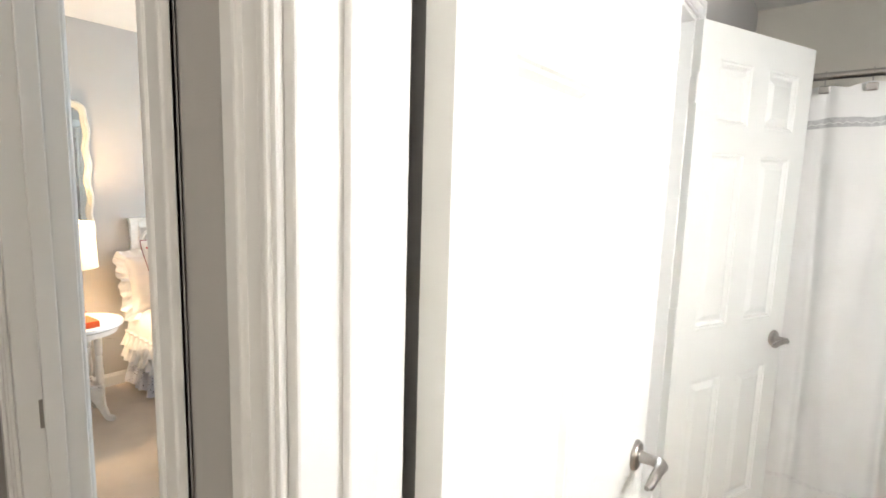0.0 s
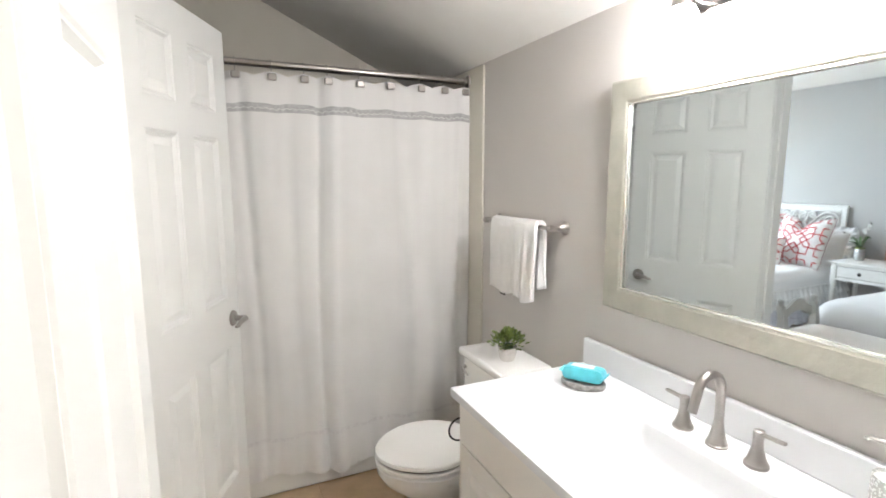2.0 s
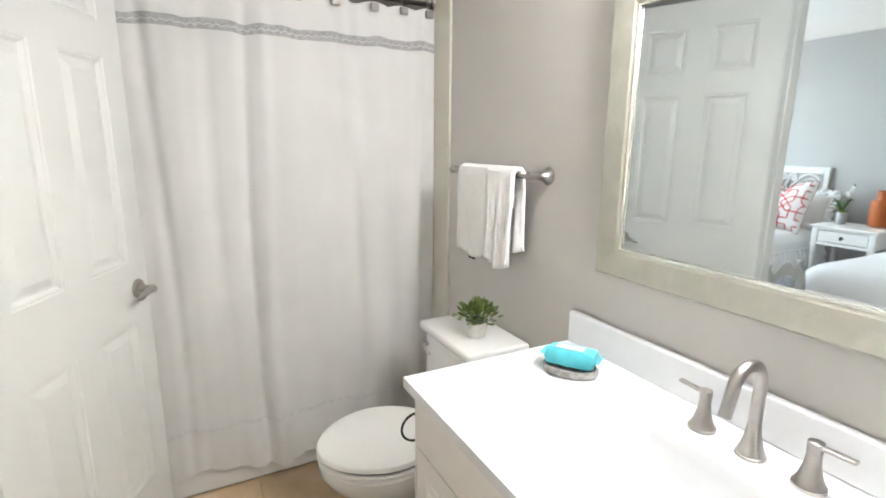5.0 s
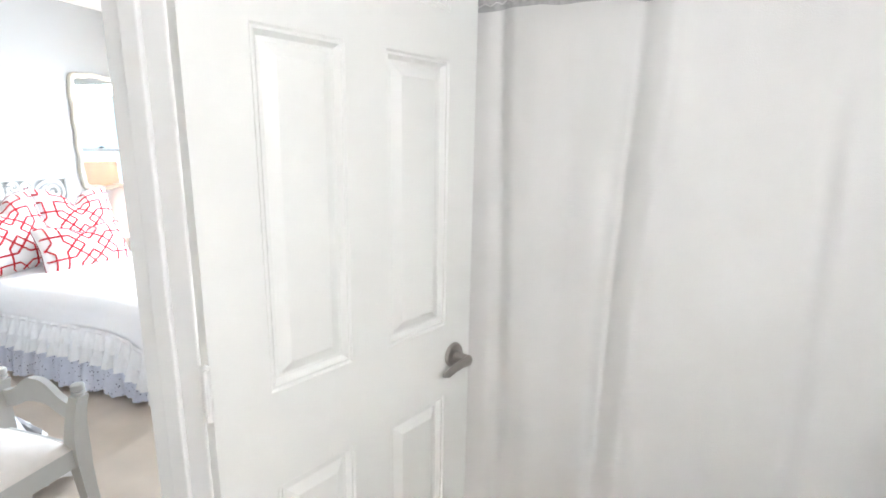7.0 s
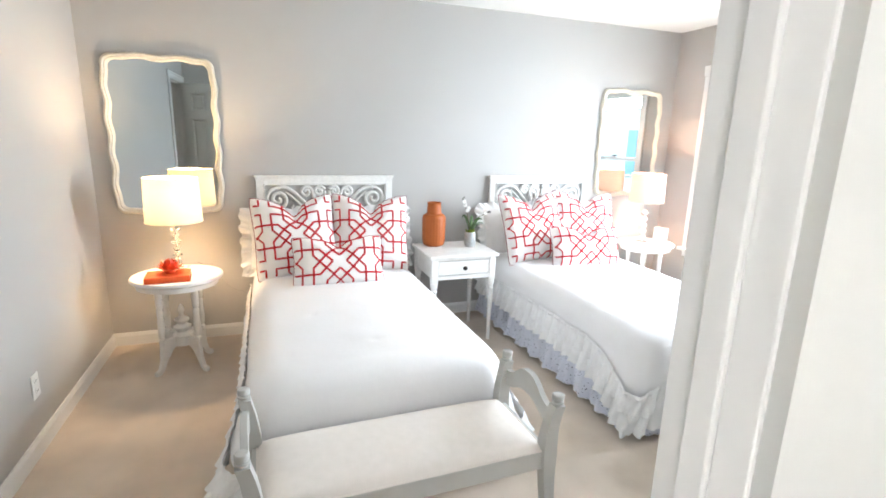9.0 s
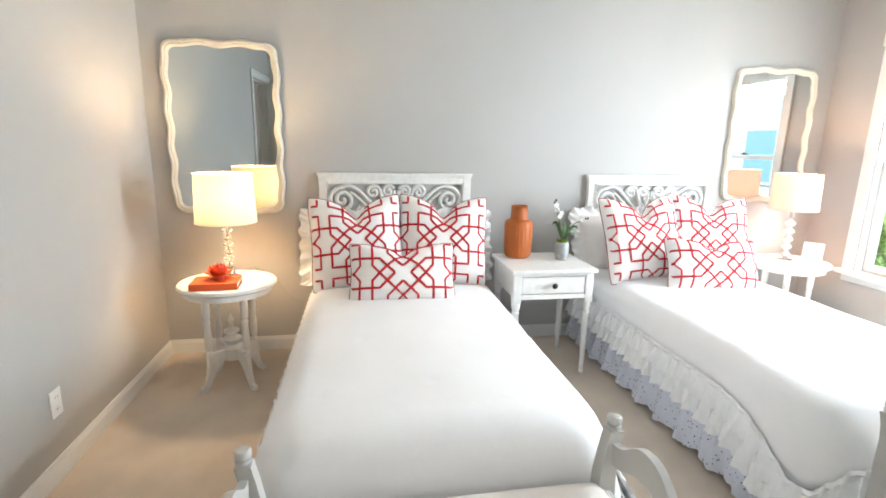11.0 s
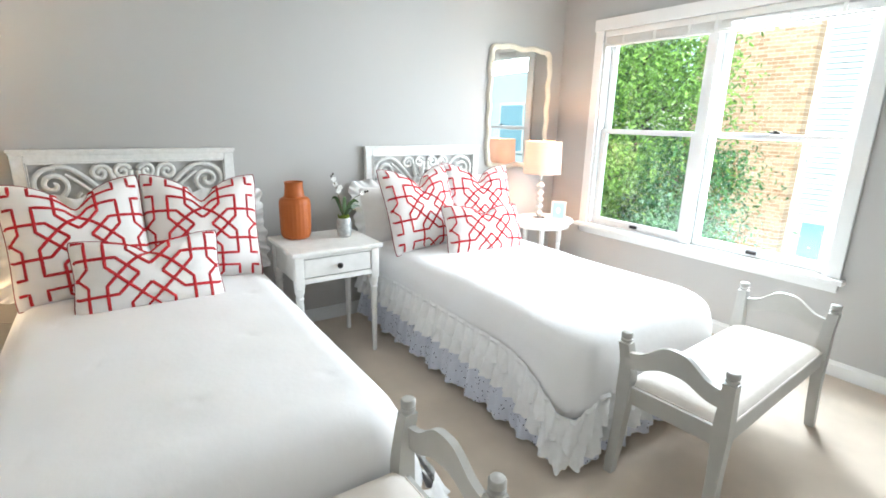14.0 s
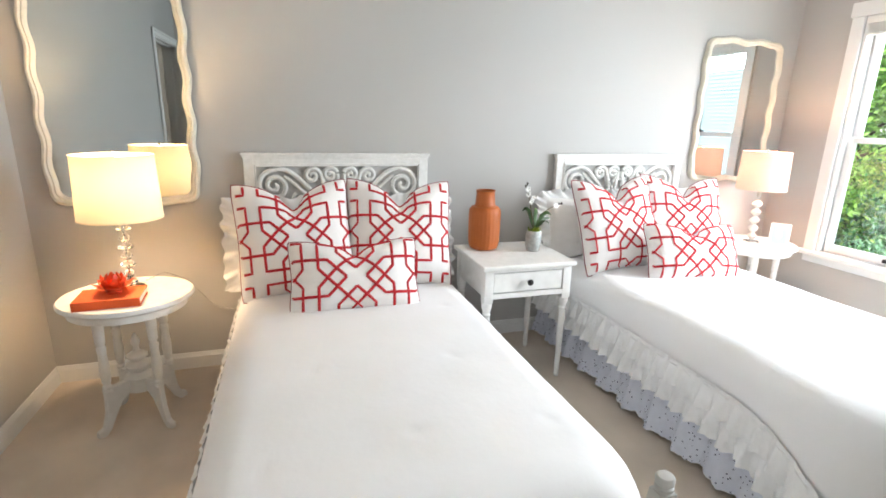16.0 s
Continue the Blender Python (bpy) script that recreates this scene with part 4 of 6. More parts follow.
def wavy_mirror(at, w, h, label, face):
    """A wall mirror in the plane x = 0, its waved frame made of one moulding."""
    root = thing("wavy_mirror", pose(*at), label, "mirror", "waved mirrors on the bedroom wall")
    def outline(inset, n=200, wav=1.0):
        out = []
        a, b, r = w / 2 - inset, h / 2 - inset, 0.085 - inset * 0.5
        segs = [2 * (a - r), math.pi / 2 * r, 2 * (b - r), math.pi / 2 * r] * 2
        tot = sum(segs)
        for i in range(n):
            d = i / n * tot
            k = 0
            while d > segs[k]:
                d -= segs[k]
                k += 1
            q, t = k % 4, d / segs[k]
            sg = 1 if k < 4 else -1
            if q == 0:
                p, o, wv = (-(a - r) + d, b), (0, 1), -0.0070 * wav * math.cos(t * 2 * math.pi * 2)
            elif q == 1:
                an = t * math.pi / 2
                p, o, wv = (a - r + r * math.sin(an), b - r + r * math.cos(an)), (math.sin(an), math.cos(an)), -0.008 * wav * (1 - math.sin(t * math.pi))
            elif q == 2:
                p, o, wv = (a, b - r - d), (1, 0), -0.0065 * wav * math.cos(t * 2 * math.pi * 4)
            else:
                an = t * math.pi / 2
                p, o, wv = (a - r + r * math.cos(an), -(b - r) - r * math.sin(an)), (math.cos(an), -math.sin(an)), -0.008 * wav * (1 - math.sin(t * math.pi))
            out.append((sg * (p[0] + o[0] * wv), sg * (p[1] + o[1] * wv)))
        return out
    rings = [(0.0, 0.0), (0.0, 0.018), (0.007, 0.028), (0.016, 0.030), (0.022, 0.024), (0.028, 0.026), (0.036, 0.020), (0.040, 0.009)]
    bm = bmesh.new()
    rows = [[bm.verts.new((x, y, z)) for y, z in outline(i)] for i, x in rings]
    n = len(rows[0])
    for p, q in zip(rows, rows[1:]):
        for i in range(n):
            bm.faces.new((p[i], p[(i + 1) % n], q[(i + 1) % n], q[i]))
    part("frame", bm, face, root, "waved cream-white moulding", True)
    bm = bmesh.new()
    prism(bm, outline(0.036), "x", 0.004, 0.0085)
    part("mirror_glass", bm, M_MIRROR, root, "clear mirror glass")
    return root


M_CREAM = mat("cream_painted_frame", (0.74, 0.69, 0.58), 0.45, vary=0.12, scale=24, bump=0.3, bscale=50)
wavy_mirror((-3.780, 0.660, 1.430, 0, 0, -1.2), 0.66, 1.02, "tall mirror with waved cream frame above the round table", M_CREAM)
wavy_mirror((-3.787, 4.390, 1.465), 0.66, 0.945, "tall mirror with waved cream frame beside the window", M_CREAM)


def round_table(at, R, label, h=0.605):
    """A small round table: four turned posts on an X of sabre feet, a turned finial in the middle."""
    root = thing("round_table", pose(*at), label, "side table")
    prof = [(R - 0.03, h - 0.062), (R - 0.026, h - 0.030), (R - 0.010, h - 0.027), (R, h - 0.018), (R, h - 0.008), (R - 0.006, h), ]
    part("tabletop", lathe(bmesh.new(), prof, 64, sy=1.06), M_WHITEWOOD, root, smooth=True)
    s = R * 0.57
    for k in range(4):
        a = math.radians(45 + 90 * k)
        x, y = s * math.cos(a), s * math.sin(a)
        pr = [(0.013, 0.19), (0.019, 0.20), (0.014, 0.21), (0.019, 0.222), (0.012, 0.232), (0.018, 0.245), (0.021, 0.30), (0.016, 0.37), (0.019, 0.40), (0.013, 0.412), (0.019, 0.424), (0.021, 0.50), (0.016, h - 0.062)]
        part("post", lathe(bmesh.new(), pr, 16, (x, y, 0)), M_WHITEWOOD, root, smooth=True)
        # curved foot in the upright plane of its own diagonal
        side = [(0.02, 0.215), (s + 0.018, 0.215), (s + 0.016, 0.165), (s + 0.022, 0.095), (s + 0.040, 0.040), (s + 0.066, 0.030), (s + 0.068, 0.004), (s + 0.036, 0.0),
                (s + 0.014, 0.020), (s - 0.012, 0.070), (s - 0.045, 0.125), (s - 0.075, 0.150), (0.02, 0.155)]
        bm = prism(bmesh.new(), side, "y", -0.012, 0.012)
        bmesh.ops.recalc_face_normals(bm, faces=bm.faces[:])
        bmesh.ops.bevel(bm, geom=bm.edges[:], offset=0.003, segments=1, affect="EDGES")
        part("foot", bm, M_WHITEWOOD, root, m=pose(0, 0, 0, 0, 0, 45 + 90 * k))
    pr = [(0.030, 0.14), (0.058, 0.15), (0.058, 0.215), (0.045, 0.222), (0.034, 0.235), (0.050, 0.255), (0.052, 0.268), (0.022, 0.285), (0.042, 0.305), (0.043, 0.315), (0.014, 0.335), (0.012, 0.355), (0.019, 0.372), (0.018, 0.385), (0.004, 0.415)]
    part("finial", lathe(bmesh.new(), pr, 24), M_WHITEWOOD, root, "turned white finial", True)
    return root


T1 = (-3.345, 0.722, 0)
T2 = (-3.50, 4.47, 0)
round_table(T1, 0.245, "white-painted round side table with turned posts, in the bedroom corner")
round_table(T2, 0.235, "white-painted round side table beside the window")
M_SHADE = shade_cloth("cream_lamp_shade_cloth", (0.81, 0.70, 0.51), 0.095)


def drum(root, z0, z1, r0, r1, label, M_SHADE=M_SHADE):
    bm = lathe(bmesh.new(), [(r0, z0), (r1, z1)], 56, cap=False)
    for f in bm.faces:
        f.smooth = True
    sh = part("shade", bm, M_SHADE, root, label, True)
    for r, z in ((r0, z0), (r1, z1)):
        part("trim_band", tube(bmesh.new(), [(r * math.cos(a), r * math.sin(a), z) for a in np.linspace(0, 2 * math.pi, 56, endpoint=False)], 0.0022, 6, closed=True), M_SHADE, sh, smooth=True)
    bm = bmesh.new()
    for k in range(3):
        a = k * 2.094
        tube(bm, [(0.006 * math.cos(a), 0.006 * math.sin(a), z1 - 0.012), (r1 * math.cos(a), r1 * math.sin(a), z1 - 0.004)], 0.0016, 6)
    lathe(bm, [(0.009, z1 - 0.016), (0.009, z1 - 0.008)], 12)
    part("spider", bm, M_CHROME, sh, "thin chrome shade carrier")
    bm = bmesh.new()
    tube(bm, [(0.0, 0.0, z1 - 0.008), (0, 0, z1 + 0.004)], 0.005, 8)
    bmesh.ops.create_uvsphere(bm, u_segments=12, v_segments=8, radius=0.008, matrix=pose(0, 0, z1 + 0.010))
    part("lamp_finial", bm, M_CHROME, root, "small chrome finial", True)


lp = thing("crystal_lamp", pose(-3.395, 0.725, 0.605), "lamp with stacked crystal balls and cream shade on round table", "table lamp")
bm = lathe(bmesh.new(), [(0.058, 0), (0.060, 0.006), (0.056, 0.014), (0.020, 0.018)], 32)
part("base", bm, M_CRYSTAL, lp, "clear glass foot", True)
bm = bmesh.new()
for k in range(7):
    z = 0.036 + k * 0.040
    r = 0.030 if k % 2 == 0 else 0.022
    lathe(bm, [(0.008, z - 0.018), (r * 0.7, z - 0.013), (r, z), (r * 0.7, z + 0.013), (0.008, z + 0.018)], 20)
part("stacked_balls", bm, M_CRYSTAL, lp, "stacked clear crystal balls", True)
part("stem", tube(bmesh.new(), [(0, 0, 0.012), (0, 0, 0.36)], 0.004, 8), M_CHROME, lp)
part("socket", lathe(bmesh.new(), [(0.016, 0.32), (0.018, 0.37)], 16), M_NICKEL, lp)
drum(lp, 0.325, 0.590, 0.160, 0.150, "cream linen drum shade")

lp2 = thing("jewelled_lamp", pose(-3.51, 4.43, 0.605), "lamp with faceted pearl base and blush shade beside the window", "table lamp")
part("base", lathe(bmesh.new(), [(0.055, 0), (0.055, 0.012), (0.02, 0.018)], 6), M_CHROME, lp2, "silver foot")
bm = bmesh.new()
for k in range(5):
    z = 0.045 + k * 0.055
    lathe(bm, [(0.010, z - 0.027), (0.034, z - 0.004), (0.034, z + 0.004), (0.010, z + 0.027)], 6)
part("faceted_column", bm, mat("pearl_white_column", (0.75, 0.72, 0.68), 0.25, 0.1, vary=0.1, scale=30), lp2, "stacked faceted pearl-white column")
part("socket", lathe(bmesh.new(), [(0.014, 0.31), (0.016, 0.37)], 16), M_NICKEL, lp2)
drum(lp2, 0.365, 0.610, 0.148, 0.140, "blush linen drum shade", shade_cloth("blush_lamp_shade_cloth", (0.78, 0.56, 0.47), 0.07))

bk = thing("book", pose(-3.245, 0.690, 0.605, 0, 0, 4), "thick orange cloth book lying on the round table", "book")
bm = cube(-0.085, 0.085, -0.118, 0.118, 0, 0.003)
box(bm, -0.085, 0.085, -0.118, 0.118, 0.032, 0.035)
box(bm, 0.082, 0.086, -0.118, 0.118, 0.0, 0.035)
part("cover", bm, M_BOOK, bk, "orange cloth cover")
part("pages", cube(-0.080, 0.082, -0.113, 0.113, 0.003, 0.032), M_PAPER, bk, "cream paper pages")
fl = thing("lotus_ornament", pose(-3.260, 0.700, 0.640), "orange lotus flower ornament lying on the book", "ornament")
bm = bmesh.new()
for tier, (n, r, up, ln) in enumerate(((9, 0.022, 0.35, 0.062), (8, 0.018, 0.8, 0.060), (7, 0.012, 1.2, 0.058), (5, 0.006, 1.5, 0.052))):
    for k in range(n):
        a = 2 * math.pi * k / n + tier * 0.4
        c, s = math.cos(a), math.sin(a)
        def pt(u, v):
            wd = 0.022 * math.sin(math.pi * min(1, 0.12 + 0.88 * v) ** 0.8) * (2 * u - 1)
            e = ln * v
            el = up * (0.55 + 0.65 * v)
            rr, zz = r + e * math.cos(min(el, 1.5)), 0.018 + 1.2 * e * math.sin(min(el, 1.5)) + 6 * wd * wd * 1.5
            return (rr * c - wd * s, rr * s + wd * c, zz)
        grid(bm, 4, 6, pt)
lathe(bm, [(0.026, 0), (0.030, 0.008), (0.018, 0.022)], 16)
part("petals", bm, M_ORANGE, fl, "orange resin petals", True)

pf = thing("picture_frame", pose(-3.37, 4.50, 0.605, 0, 0, -52), "small white standing photo frame with pale blue picture on table", "photo frame")
fm = pose(0, 0, 0.004, 0, -14, 0)
part("frame", cube(0, 0.014, -0.058, 0.058, 0.0, 0.150, 0.004), M_WHITEPLASTIC, pf, "white frame", m=fm)
part("picture", cube(0.0141, 0.0150, -0.044, 0.044, 0.014, 0.136), mat("pale_blue_card", (0.42, 0.68, 0.78), 0.3, vary=0.1), pf, "pale blue picture", m=fm)
bm = lathe(bmesh.new(), [(0.016, -0.0005), (0.016, 0.0008)], 24, sx=1.5)
bmesh.ops.transform(bm, matrix=Matrix.Rotation(math.pi / 2, 4, "Y"), verts=bm.verts)
part("oval_print", bm, M_PETAL, pf, "white oval print", m=fm @ pose(0.0155, 0, 0.075))
part("strut", cube(-0.05, -0.046, -0.012, 0.012, 0.0, 0.10), M_DARK, pf, "dark strut", m=pose(0, 0, 0, 0, 18, 0))

lampcord = bmesh.new()
tube(lampcord, [(-3.50, 0.76, 0.612), (-3.66, 0.80, 0.60), (-3.765, 0.88, 0.52), (-3.768, 1.00, 0.36), (-3.765, 1.10, 0.33), (-3.768, 1.17, 0.27)], 0.0022, 6)
tagged(part("power_cord", lampcord, M_CRYSTAL, None, "thin clear lamp cord hanging down the wall", True), category="cord")

sw = thing("wall_outlet", pose(-2.60, SY + 0.001, 0.315), "white double power outlet on the painted wall", "power outlet")
part("cover_plate", cube(-0.036, 0.036, 0, 0.005, -0.058, 0.058, 0.002), M_WHITEPLASTIC, sw)
for z in (-0.025, 0.025):
    bm = lathe(bmesh.new(), [(0.0165, 0), (0.0165, 0.003)], 20)
    bmesh.ops.transform(bm, matrix=Matrix.Rotation(-math.pi / 2, 4, "X"), verts=bm.verts)
    so = part("socket_face", bm, M_WHITEPLASTIC, sw, m=pose(0, 0.0045, z))
    for x in (-0.006, 0.006):
        # Black bars paint the shaded slots on the socket's face.
        part("slot", cube(x - 0.001, x + 0.001, 0.0031, 0.0036, -0.004, 0.006), M_BLACK, so)


def bench(at, label):
    """A narrow bench along y with a scrolled end rail at each side and a padded seat."""
    root = thing("upholstered_bench", pose(*at), label, "bench", "benches at the beds' feet")
    hx, hy = 0.180, 0.515
    for sx in (-1, 1):
        for sy in (-1, 1):
            # the post flares outward below and above the seat
            def at_z(z):
                f = 0.035 * ((z - 0.40) / 0.20) ** 2 if z > 0.40 else 0.030 * ((0.36 - min(z, 0.36)) / 0.36) ** 1.4
                return sx * (hx - 0.0 + 0.35 * f), sy * (hy - 0.02 + f)
            bm = bmesh.new()
            zs = [0, 0.1, 0.2, 0.3, 0.36, 0.42, 0.47, 0.52, 0.565]
            rows = []
            for z in zs:
                x, y = at_z(z)
                k = 0.0205 + 0.006 * math.exp(-((z - 0.38) / 0.09) ** 2) - (0.003 if z == 0 else 0)
                rows.append([bm.verts.new((x + a * k, y + b * k, z)) for a, b in ((-1, -1), (1, -1), (1, 1), (-1, 1))])
            for p, q in zip(rows, rows[1:]):
                for i in range(4):
                    bm.faces.new((p[i], p[(i + 1) % 4], q[(i + 1) % 4], q[i]))
            bm.faces.new(rows[0][::-1])
            bm.faces.new(rows[-1])
            x, y = at_z(0.565)
            lathe(bm, [(0.018, 0.0), (0.014, 0.005), (0.021, 0.009), (0.0215, 0.016), (0.015, 0.019), (0.021, 0.024), (0.0215, 0.038), (0.018, 0.043), (0.002, 0.046)], 18, (x, y, 0.563))
            part("leg", bm, M_BENCH, root, smooth=True)
    for sy in (-1, 1):
        bm = bmesh.new()
        rows = []
        for i in range(33):
            t = i / 32
            x = -hx + 2 * hx * t
            hump = math.exp(-abs((t - 0.5) / 0.25) ** 2.8)
            zc = 0.506 + 0.052 * hump - 0.006 * math.cos(t * 2 * math.pi) * (1 - hump)
            hgt = 0.032 + 0.012 * hump
            y = sy * (hy + 0.001)
            rows.append([bm.verts.new((x, y + b * 0.011, zc + c * hgt)) for b, c in ((-1, -1), (1, -1), (1, 1), (-1, 1))])
        for p, q in zip(rows, rows[1:]):
            for i in range(4):
                bm.faces.new((p[i], p[(i + 1) % 4], q[(i + 1) % 4], q[i]))
        part("end_rail", bm, M_BENCH, root, "scrolled dove-grey end rail", True)
        part("seat_rail", cube(-hx + 0.02, hx - 0.02, sy * (hy - 0.02) - 0.010, sy * (hy - 0.02) + 0.010, 0.315, 0.385, 0.003), M_BENCH, root)
    for sx in (-1, 1):
        part("seat_rail", cube(sx * hx - 0.010, sx * hx + 0.010, -hy + 0.04, hy - 0.04, 0.315, 0.385, 0.003), M_BENCH, root)
    bm = bmesh.new()
    def top(u, v):
        a, b = 2 * u - 1, 2 * v - 1
        e = ((1 - abs(a) ** 6) * (1 - abs(b) ** 10)) ** 0.5 if abs(a) < 1 and abs(b) < 1 else 0
        return (a * (hx + 0.004), b * (hy - 0.028), 0.385 + 0.035 * e + 0.014 * (1 - a * a) * (1 - b ** 4) * 1.0)
    grid(bm, 26, 50, top)
    box(bm, -hx - 0.004, hx + 0.004, -hy + 0.028, hy - 0.028, 0.372, 0.386)
    part("seat_pad", bm, M_SEAT, root, "cream linen padded seat", True)
    edge = [(sx * (hx + 0.005), sy * (hy - 0.027), 0.386) for sx, sy in ((-1, -1), (1, -1), (1, 1), (-1, 1))]
    part("seat_piping", tube(bmesh.new(), [p for a, b in zip(edge, edge[1:] + edge[:1]) for p in (a, tuple((np.array(a) + b) / 2))], 0.004, 6, closed=True), M_SEAT, root, smooth=True)
    return root


bench((-1.560, 1.680, 0, 0, 0, 1.2), "dove-grey bench with scrolled ends and cream seat by the corner bed")
bench((-1.562, 3.652, 0, 0, 0, 3.6), "dove-grey bench with scrolled ends and cream seat near the window")

# ---- bathroom things ----
tub = thing("bathtub", pose(0, 0, 0), "white bathtub behind the shower curtain", "bathtub")
bm = cube(BX + 0.003, BE - 0.003, 2.345, 2.41, 0.0, 0.40, 0.015, 3)
part("apron", bm, M_PORC, tub, "white tub front", True)
bm = cube(BX + 0.003, BE - 0.003, 2.41, BACKY - 0.003, 0.0, 0.10)
box(bm, BX + 0.003, BX + 0.08, 2.41, BACKY - 0.003, 0.10, 0.40)
box(bm, BE - 0.08, BE - 0.003, 2.41, BACKY - 0.003, 0.10, 0.40)
box(bm, BX + 0.08, BE - 0.08, BACKY - 0.08, BACKY - 0.003, 0.10, 0.40)
part("basin", bm, M_PORC, tub)
structure("surround", cube(BE - 0.012, BE - 0.0005, 2.185, BACKY, 0.0, 1.985, 0.003), M_SURROUND, "cream tub surround panel")
structure("surround_back", cube(BX, BE - 0.012, BACKY - 0.012, BACKY - 0.001, 0.40, 1.98), M_SURROUND, "cream tub surround panel")

rod = thing("shower_rod", pose(0, 2.335, 1.935), "brushed nickel double shower rod with round wall flanges", "shower rod")
part("rod", tube(bmesh.new(), [(BX + 0.002, 0, 0), (BE - 0.013, 0, 0)], 0.0125, 16), M_NICKEL, rod, smooth=True)
part("inner_rod", tube(bmesh.new(), [(BX + 0.002, 0.045, 0.002), (BE - 0.013, 0.045, 0.002)], 0.010, 14), M_NICKEL, rod, smooth=True)
bm = lathe(bmesh.new(), [(0.030, 0), (0.028, 0.008), (0.017, 0.014), (0.016, 0.026)], 20)
bmesh.ops.transform(bm, matrix=Matrix.Rotation(-math.pi / 2, 4, "Y"), verts=bm.verts)
part("flange", bm, M_NICKEL, rod, "", True, pose(BE - 0.0125, 0, 0))
bm = lathe(bmesh.new(), [(0.030, 0), (0.028, 0.008), (0.017, 0.014), (0.016, 0.026)], 20)
bmesh.ops.transform(bm, matrix=Matrix.Rotation(math.pi / 2, 4, "Y"), verts=bm.verts)
part("flange", bm, M_NICKEL, rod, "", True, pose(BX + 0.002, 0, 0))

RINGS = [-0.27, -0.14, 0.0, 0.14, 0.27, 0.37, 0.51, 0.65, 0.80, 0.92, 1.03]
FOLDS = ((-0.26, 0.016, 0.035), (-0.10, 0.014, 0.035), (0.03, -0.018, 0.022), (0.12, 0.008, 0.030), (0.21, -0.010, 0.030), (0.32, -0.026, 0.020), (0.375, 0.020, 0.024), (0.46, 0.005, 0.05),
         (0.58, -0.006, 0.045), (0.70, 0.012, 0.028), (0.76, -0.008, 0.028), (0.84, 0.008, 0.035), (0.93, -0.008, 0.03), (1.00, 0.012, 0.02))
CW0, CW1 = -0.335, 1.060


def cloth_y(x, z):
    k = 0.55 + 0.45 * min(1.0, (1.9 - z) / 0.5)
    lowk = max(0.0, (0.9 - z) / 0.9)
    y = 0.0
    for c, a, w in FOLDS:
        cc = c + 0.015 * math.sin(z * 2.3 + c * 9)
        y -= a * k * math.exp(-((x - cc) / w) ** 2)
    y += 0.008 * noise.noise((x * 3.5, z * 0.8, 2.0)) + lowk * 0.016 * math.sin(x * 13 + 0.6 * z) + 0.0045 * noise.noise((x * 17, z * 3.5, 7.0)) * (0.6 + lowk)
    return 2.318 + y + 0.024 / (1 + math.exp((x - 0.02) / 0.018))


def top_z(x):
    d = min(abs(x - r) for r in RINGS)
    return 1.900 - 0.016 * min(1.0, (d / 0.065)) ** 1.5


def hem_z(x):
    return 0.098 + 0.016 * math.sin(x * 11.5 + 0.7) + 0.010 * math.sin(x * 27)


cur = thing("shower_curtain", pose(0, 0, 0), "off-white cloth shower curtain with lace bands, hanging over tub", "shower curtain")


def cloth(z_lo, z_hi, off, nz, mat_, name, label="", nx=300, y_extra=None):
    bm = bmesh.new()
    def fn(u, v):
        x = CW0 + u * (CW1 - CW0)
        a = z_lo(x) if callable(z_lo) else z_lo
        b = z_hi(x) if callable(z_hi) else z_hi
        z = a + (b - a) * v
        return (x, cloth_y(x, z) - off - (y_extra(x, v) if y_extra else 0), z)
    grid(bm, nx, nz, fn)
    return part(name, bm, mat_, cur, label, True)


cloth(hem_z, top_z, 0.0, 60, M_CURTAIN, "cloth", "off-white woven cloth")
wob = lambda z, a: (lambda x: z + a * math.sin(x * 33) + 0.5 * a * math.sin(x * 71))
band = cloth(wob(1.736, 0.002), wob(1.772, 0.0035), 0.003, 3, M_BAND, "lace_band", "grey lace band")
cloth(wob(1.772, 0.0035), wob(1.779, 0.0035), 0.006, 2, M_CURTAIN, "band_edge")
cloth(wob(1.728, 0.002), wob(1.736, 0.002), 0.006, 2, M_CURTAIN, "band_edge")
cloth(wob(0.272, 0.003), wob(0.290, 0.003), 0.0035, 2, M_BAND2, "lace_band", "pale lace band")
cloth(lambda x: hem_z(x) - 0.004, wob(0.276, 0.003), 0.008, 8, M_CURTAIN, "bottom_flounce", "gathered bottom flounce", y_extra=lambda x, v: (1 - v) * (0.013 * math.sin(x * 24 + 1) + 0.006 * math.sin(x * 53)) + 0.004)
bm = bmesh.new()
tube(bm, [(CW0 + (CW1 - CW0) * i / 200, cloth_y(CW0 + (CW1 - CW0) * i / 200, 1.80) - 0.0075, wob(1.7515, 0.0025)(CW0 + (CW1 - CW0) * i / 200) + 0.0035 * math.sin(i * 1.6)) for i in range(201)], 0.0012, 5)
part("lace_cord", bm, M_CURTAIN, cur, smooth=True)
for x in RINGS[:-1] + [1.03]:
    hook = thing("curtain_hook", pose(x, 2.335, 1.935), "brushed nickel curtain hook with square ornament over the rod", "curtain hook", "hooks along the shower rod")
    pts = [(0, 0.017 * math.sin(a), 0.017 * math.cos(a)) for a in np.linspace(-2.4, 2.4, 16)]
    part("wire", tube(bmesh.new(), [(0, -0.012, -0.044)] + pts, 0.0018, 6), M_NICKEL, hook, smooth=True)
    part("ornament", cube(-0.018, 0.018, -0.046, -0.032, -0.074, -0.044, 0.006), M_NICKEL, hook, "square nickel ornament")

